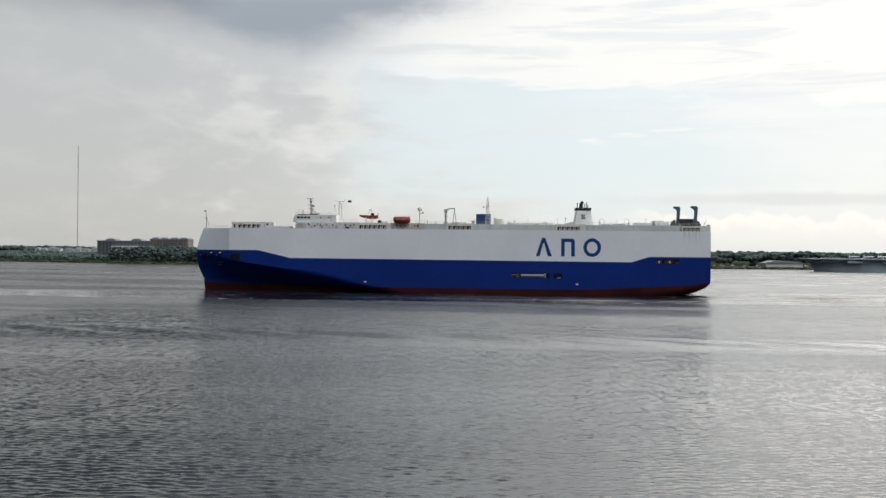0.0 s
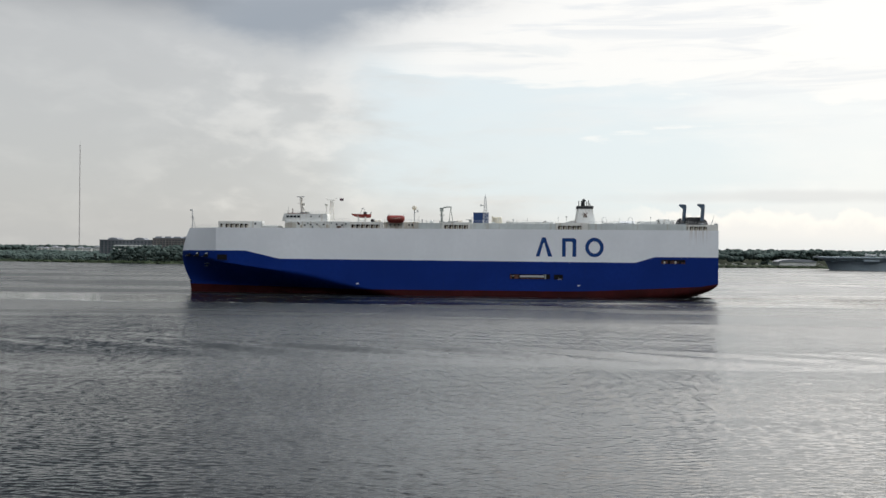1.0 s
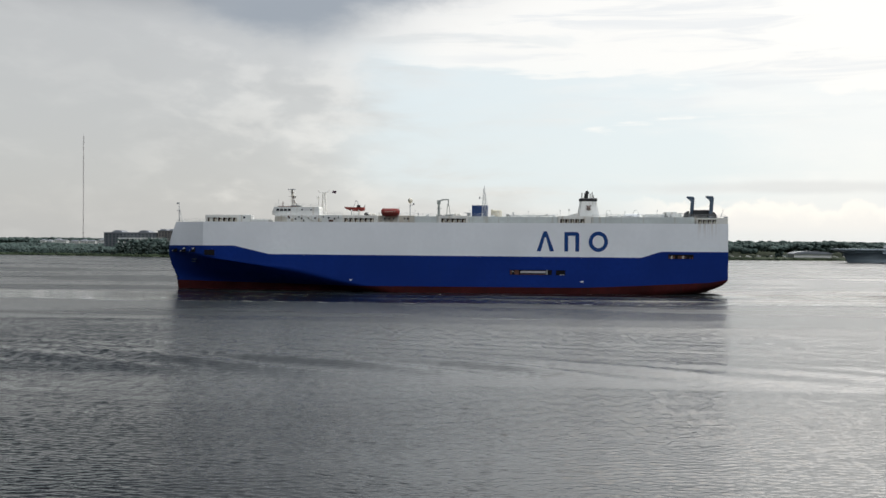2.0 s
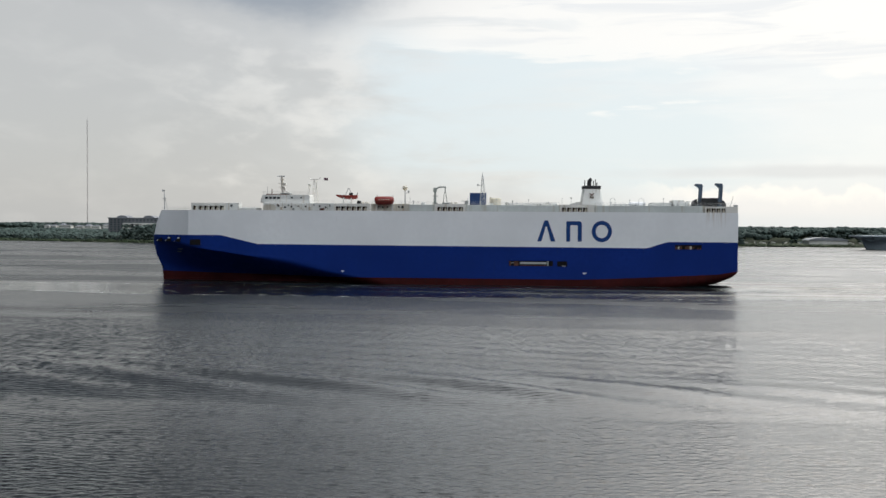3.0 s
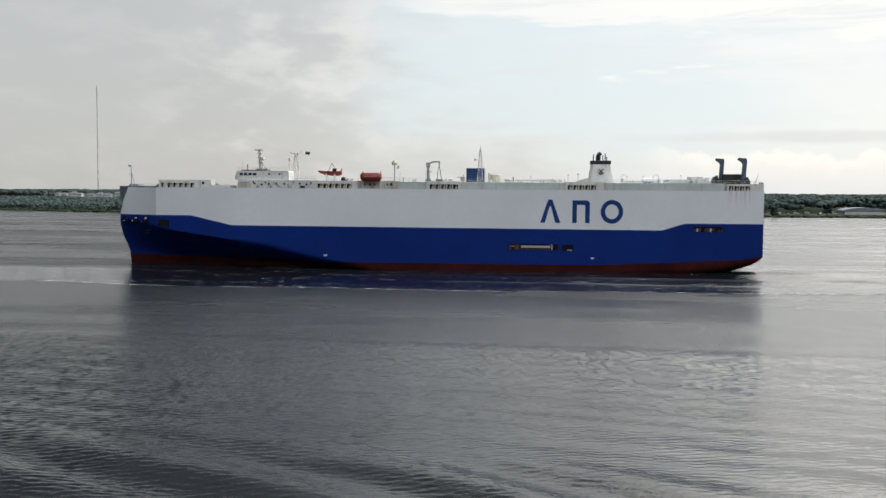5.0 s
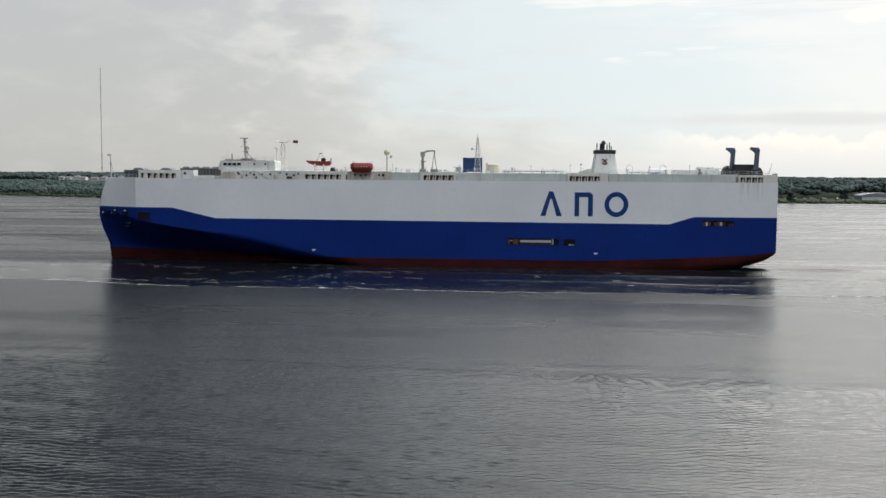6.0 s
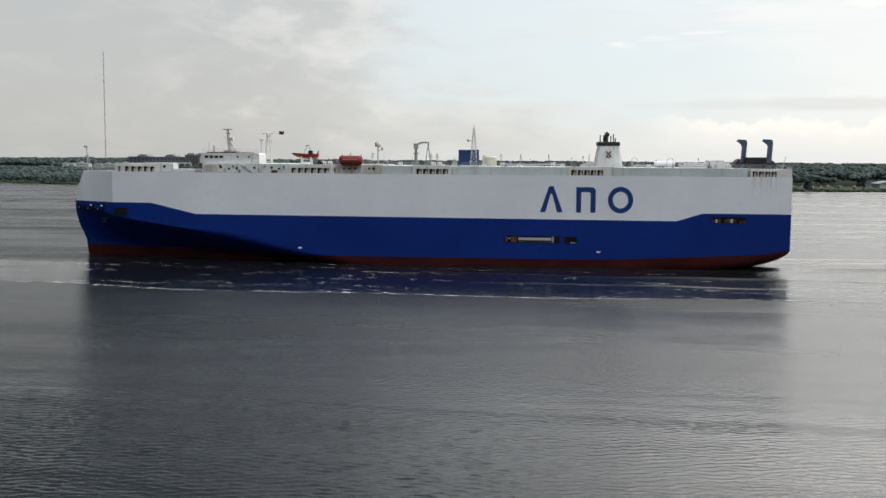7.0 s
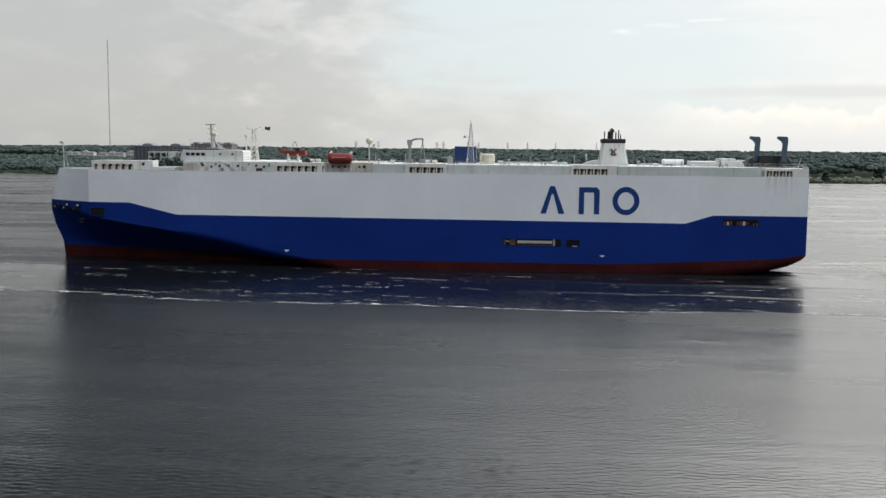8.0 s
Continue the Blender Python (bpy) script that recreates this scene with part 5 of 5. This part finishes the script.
def wake_line(x0, x1, y0, y1, h, w, seed):
    """A long thin ripple astern of the ship."""
    ob = ripple_line(x0, x1, (y1 - y0) / (x1 - x0), h, w, seed)
    ob.matrix_basis = pose(0, (y0 + y1) / 2, 0)
    tagged(ob, "thin dark ripple line trailing astern of the ship", "wave", "wake ripples")


for i, (x0, x1, y0, y1, h, w) in enumerate(((-60, 330, 12, -12, 0.55, 1.5), (-40, 330, 8, -22, 0.4, 1.2), (-70, 300, -14, -42, 0.42, 1.4), (-20, 360, 22, 16, 0.5, 2.0), (0, 380, 30, 34, 0.45, 2.2),
                                            (-60, 320, -34, -47, 0.36, 1.3), (40, 420, 60, 62, 0.4, 2.4), (60, 420, 95, 92, 0.45, 3.0), (-330, -110, -70, -62, 0.16, 1.5), (-330, -120, -16, -18, 0.2, 1.5),
                                            (-420, -130, 24, 26, 0.3, 2.2), (-420, -150, 62, 58, 0.35, 2.6),
                                            (10, 420, 120, 124, 0.5, 3.2), (30, 480, 150, 147, 0.6, 3.6), (20, 520, 190, 194, 0.6, 4.0), (60, 560, 240, 236, 0.7, 4.6), (40, 620, 300, 305, 0.8, 5.5), (60, 640, 390, 384, 0.9, 7.0),
                                            (-520, -120, 110, 114, 0.45, 3.2), (-560, -140, 165, 160, 0.5, 4.0), (-600, -150, 230, 236, 0.6, 5.0), (-640, -160, 330, 324, 0.8, 6.5))):
    wake_line(x0, x1, y0, y1, h, w, 60 + i)


# ---------------------------------------------------------------- far shore: buildings, mast, carrier, boats, pylons
WINDOW = material("far_window_glass", (0.05, 0.06, 0.07), 0.15, var=0.2, scale=0.3)
MASTRED = material("mast_steel", (0.50, 0.47, 0.45), 0.6, var=0.15, scale=0.05)


def window_cells(parent, x0, x1, y, z0, z1, cols, rows, share=(0.6, 0.6)):
    """Window frames standing proud of a facade, one part each."""
    w, h = (x1 - x0) / cols, (z1 - z0) / rows
    bm = bmesh.new()
    ww, hh = w * share[0] / 2, h * share[1] / 2
    box(bm, -ww, ww, -0.25, 0.1, -hh, hh)
    me = finish("window", bm, WINDOW)
    for i in range(cols):
        for j in range(rows):
            ob = new("window", me)
            ob.parent = parent
            ob.matrix_basis = pose(x0 + w * (i + 0.5), y, z0 + h * (j + 0.5))


def apartment_wing(x0, x1, y, depth, h, cols, rows, mat, label, vault=0, white_front=None):
    t = thing("apartment_building", label, "building", "buildings on the far bank", pose(x0, y, 1.0))
    w = x1 - x0
    bm = bmesh.new()
    box(bm, 0, w, 0, depth, -1, h)
    n = 5 if not white_front else 0
    for i in range(n):
        cx = w * (i + 0.5) / n
        box(bm, cx - w / n * 0.2, cx + w / n * 0.2, -2.2, 0.1, -1, h * 0.93)
    part("wall", bm, mat, t)
    bm = bmesh.new()
    box(bm, -0.8, w + 0.8, -0.8, depth + 0.8, h, h + 0.8)
    for i in range(vault):
        cx = w * (i + 0.5) / vault
        prism(bm, [(cx + 8 * math.cos(radians(a)), h + 0.8 + 3.2 * math.sin(radians(a))) for a in range(0, 181, 15)], 1, depth - 1)
    if not vault:
        for i in range(4):
            cx = w * (i + 0.5) / 4
            box(bm, cx - 5, cx + 5, 2, depth - 2, h + 0.8, h + 3.0, 0, 0.8)
    part("roof", bm, ROOF, t, "grey roof")
    window_cells(t, 1.5, w - 1.5, -0.02 if white_front else -2.2, 4, h - 1, cols, rows, (0.5, 0.55))
    if white_front:
        a, b, hh = white_front
        bm = bmesh.new()
        gap = (a + b) / 2
        box(bm, a, b, -9, 0.1, hh - 1.6, hh)
        for i in range(9):
            x = a + (b - a) * i / 8
            box(bm, x - 0.7, x + 0.7, -8.8, 0.1, -1, hh - 1.6)
        for z in (5.0, 10.0):
            box(bm, a, b, -8.6, 0.1, z, z + 1.0)
        box(bm, gap - 5, gap + 5, -10, 0.1, -1, hh - 1.7)
        part("white_frontage", bm, HOUSEWHITE, t, "white lower frontage")
        window_cells(t, a + 1, gap - 5.5, -8.4, 1, hh - 2, 8, 3, (0.6, 0.5))
        window_cells(t, gap + 5.5, b - 1, -8.4, 1, hh - 2, 8, 3, (0.6, 0.5))
    return t


apartment_wing(-585, -505, 1078, 24, 25.5, 14, 6, APTGREY, "large grey waterfront apartment block with a white lower frontage", vault=2, white_front=(25, 92, 18.5))
apartment_wing(-502, -444, 1074, 26, 28.5, 12, 7, APTTAN, "tan and grey apartment block with projecting bays")


def town_house(x, y, w, h, i):
    t = thing("town_house", "white waterfront town house with a pitched grey roof", "house", "white town houses", pose(x, y, 1.2))
    bm = bmesh.new()
    box(bm, 0, w, 0, 12, -1.2, h)
    part("wall", bm, HOUSEWHITE, t)
    bm = bmesh.new()
    r = 1.6 + 0.6 * (i % 3)
    v = [bm.verts.new(c) for c in ((-0.5, -0.6, h), (w + 0.5, -0.6, h), (w + 0.5, 12.6, h), (-0.5, 12.6, h), (w * 0.3, 6, h + r), (w * 0.7, 6, h + r))]
    for f in ((0, 1, 5, 4), (1, 2, 5), (2, 3, 4, 5), (3, 0, 4), (3, 2, 1, 0)):
        bm.faces.new([v[k] for k in f])
    part("roof", bm, ROOF, t, "grey pitched roof")
    window_cells(t, 0.6, w - 0.6, 0, 1.5, h - 0.5, 4, 3, (0.5, 0.5))


_rng = random.Random(31)
_x, _i = -826.0, 0
while _x < -705:
    _w = _rng.uniform(9, 15)
    town_house(_x, 1380 + _rng.uniform(-6, 6), _w, _rng.uniform(11.5, 15.0), _i)
    _x += _w + (_rng.uniform(0.5, 3) if _i % 4 != 3 else 9)
    _i += 1


def radio_mast():
    t = thing("radio_mast", "very tall thin guyed lattice radio mast", "mast", m=pose(-1063, 2097, 2))
    bm = bmesh.new()
    H = 277
    for k in range(3):
        a = k * 2.094
        tube(bm, (1.0 * math.cos(a), 1.0 * math.sin(a), -2), (1.0 * math.cos(a), 1.0 * math.sin(a), H), 0.28, 0.28, 5)
    for i in range(46):
        for k in range(3):
            a, b = k * 2.094, (k + 1) * 2.094
            tube(bm, (math.cos(a), math.sin(a), i * 6), (math.cos(b), math.sin(b), i * 6 + 6), 0.14, None, 4)
    tube(bm, (0, 0, H), (0, 0, H + 8), 0.25, 0.15, 6)
    for z in (28, 42, 60):
        tube(bm, (0, 0, z), (0, 0, z + 4), 1.9, 1.9, 8)
    part("lattice", bm, MASTRED, t)
    for k in range(3):
        for z in (90, 180, 265):
            a = k * 2.094 + 0.5
            bm = bmesh.new()
            tube(bm, (0, 0, z), (150 * math.cos(a), 150 * math.sin(a), -1), 0.015, None, 4)
            part("guy_wire", bm, MASTRED, t)


radio_mast()


def aircraft_carrier():
    t = thing("aircraft_carrier", "moored grey aircraft carrier with a long flat flight deck", "ship", m=pose(324, 585, 0, 0, 0, -3))
    bm = bmesh.new()
    rings = []
    for x, hw, hd in ((0, 0.4, 2.5), (6, 3, 5.5), (20, 8, 9), (50, 12.5, 12), (200, 14, 13), (255, 12, 11), (265, 7, 9)):
        rings.append([bm.verts.new(c) for c in ((x, -hw, -2), (x - (5 if x == 0 else 0), -hd, 9), (x - (5 if x == 0 else 0), hd, 9), (x, hw, -2))])
    for a, b in zip(rings, rings[1:]):
        for k in range(3):
            bm.faces.new((a[k], b[k], b[k + 1], a[k + 1]))
    bm.faces.new(rings[0])
    bm.faces.new(rings[-1][::-1])
    part("hull", bm, NAVY, t, "haze-grey hull", 30)
    bm = bmesh.new()
    outline = [(-14, -11), (-8, -15), (40, -17), (90, -21), (180, -22), (262, -15), (266, -9), (266, 9), (262, 15), (120, 18), (-8, 13), (-14, 9)]
    lo = [bm.verts.new((x, y, 11.6)) for x, y in outline]
    hi = [bm.verts.new((x, y, 12.8)) for x, y in outline]
    bm.faces.new(lo[::-1])
    bm.faces.new(hi)
    for i in range(len(outline)):
        j = (i + 1) % len(outline)
        bm.faces.new((lo[i], lo[j], hi[j], hi[i]))
    part("flight_deck", bm, NAVY, t, "flat grey flight deck")
    bm = bmesh.new()
    box(bm, 2, 258, -11.5, 11.5, 9, 11.6)
    prism(bm, [(-12, 11.6), (0, 11.6), (6, 9), (0, 7.5)], -9, 9)
    part("gallery", bm, NAVY, t)
    for i in range(7):
        bm = bmesh.new()
        x = 25 + i * 32
        box(bm, x, x + 14, -15.5, -11, 8.2, 10.4, 0.2)
        part("sponson", bm, NAVY, t)
    bm = bmesh.new()
    box(bm, 78, 118, 8, 15, 12.8, 19, 0.3)
    box(bm, 84, 104, 8.5, 14.5, 19, 24, 0.3)
    box(bm, 96, 110, 9, 14, 19, 27, 0.3)
    isl = part("island", bm, NAVY, t, "grey island superstructure")
    bm = bmesh.new()
    lattice(bm, 94, 11.5, 24, 44, 3, 1, 6, 0.2)
    part("mast", bm, NAVY, isl)
    for i in range(6):
        bm = bmesh.new()
        x = 34 + i * 13
        tube(bm, (x - 5, -6, 14.2), (x + 5, -6, 14.6), 0.9, 0.5, 8)
        box(bm, x - 1.5, x + 1.5, -11, -1, 14.0, 14.3)
        box(bm, x - 4.6, x - 3.6, -6.2, -5.8, 14.4, 16.4)
        box(bm, x - 0.3, x + 0.3, -6.3, -5.7, 12.8, 14.0)
        part("parked_aircraft", bm, STEEL, t, "pale parked aircraft")


aircraft_carrier()


def motor_boat():
    t = thing("motor_boat", "white motor boat stored on stands ashore", "boat", "boats in the boat yard")
    bm = bmesh.new()
    rings = []
    for x, hw, zt in ((-5, 1.6, 2.6), (0, 1.8, 2.7), (3.5, 1.2, 3.0), (5.5, 0.1, 3.3)):
        rings.append([bm.verts.new(c) for c in ((x, -hw, zt), (x, -hw * 0.7, 1.2), (x, 0, 0.8), (x, hw * 0.7, 1.2), (x, hw, zt))])
    for a, b in zip(rings, rings[1:]):
        for k in range(4):
            bm.faces.new((a[k], b[k], b[k + 1], a[k + 1]))
        bm.faces.new((a[4], b[4], b[0], a[0]))
    bm.faces.new(rings[0])
    part("hull", bm, HOUSEWHITE, t)
    bm = bmesh.new()
    prism(bm, [(-3, 2.6), (-2.6, 4.4), (0.6, 4.4), (2.2, 2.8)], -1.2, 1.2)
    part("cabin", bm, HOUSEWHITE, t)
    for x in (-3.5, 2.5):
        bm = bmesh.new()
        box(bm, x - 0.15, x + 0.15, -1.3, 1.3, -0.3, 1.5)
        part("stand", bm, BARK, t)
    return t


def boat_yard():
    rng = random.Random(44)
    first = motor_boat()
    n = 0
    for row, y in enumerate((735, 748, 764)):
        x = 200 + row * 4
        while x < 425:
            x += rng.uniform(8, 24)
            if 318 < x < 364 and y > 740:
                continue
            m = pose(x, y + rng.uniform(-3, 3), 2.0 + row * 0.1, 0, 0, rng.choice((0, 90, 80, 170, 200)) + rng.uniform(-12, 12)) @ Matrix.Scale(rng.uniform(0.45, 0.75), 4)
            if n == 0:
                first.matrix_basis = m
            else:
                copy_thing(first, m)
            n += 1
    t = thing("boat_shed", "low grey boat shed with a curved roof", "building", "buildings on the far bank", pose(321, 745, 1.5))
    bm = bmesh.new()
    box(bm, 0, 40, 0, 24, -1, 4.0)
    part("wall", bm, HOUSEWHITE, t)
    bm = bmesh.new()
    prism(bm, [(-1, 4.0)] + [(20 + 21 * math.cos(radians(a)), 4.0 + 3.4 * math.sin(radians(a))) for a in range(170, 9, -16)] + [(41, 4.0)], -1, 25)
    part("roof", bm, ROOF, t, "grey curved roof")


boat_yard()


def power_pylon():
    t = thing("power_pylon", "grey lattice power pylon above the woods", "pylon", "power pylons")
    bm = bmesh.new()
    lattice(bm, 0, 0, -1, 38, 7, 1.4, 7, 0.25)
    part("tower", bm, MASTRED, t)
    for z, w in ((26, 8), (31, 7), (36, 5)):
        bm = bmesh.new()
        box(bm, -w, w, -0.4, 0.4, z, z + 0.6)
        part("cross_arm", bm, MASTRED, t)
    return t


_first = power_pylon()
for _k, _px in enumerate((-522, -465, -300, -275, -208, -180, -95, -40, 40, 150)):
    _m = pose(_px, 2500 + 40 * (_k % 3), 2.5, 0, 0, 10 * _k)
    if _k == 0:
        _first.matrix_basis = _m
    else:
        copy_thing(_first, _m)


# ---------------------------------------------------------------- what moves
def motions():
    walk(SHIP, [(t, pose(SHIP_SPEED * t, 0, 0)) for t in (0.0, 2.0, 4.0, 6.0, 8.0)])
    walk(WASH, [(t, pose(WASH_VX * t, -5.0 * t, 0)) for t in (0.0, 2.0, 4.0, 6.0, 8.0)])


motions()
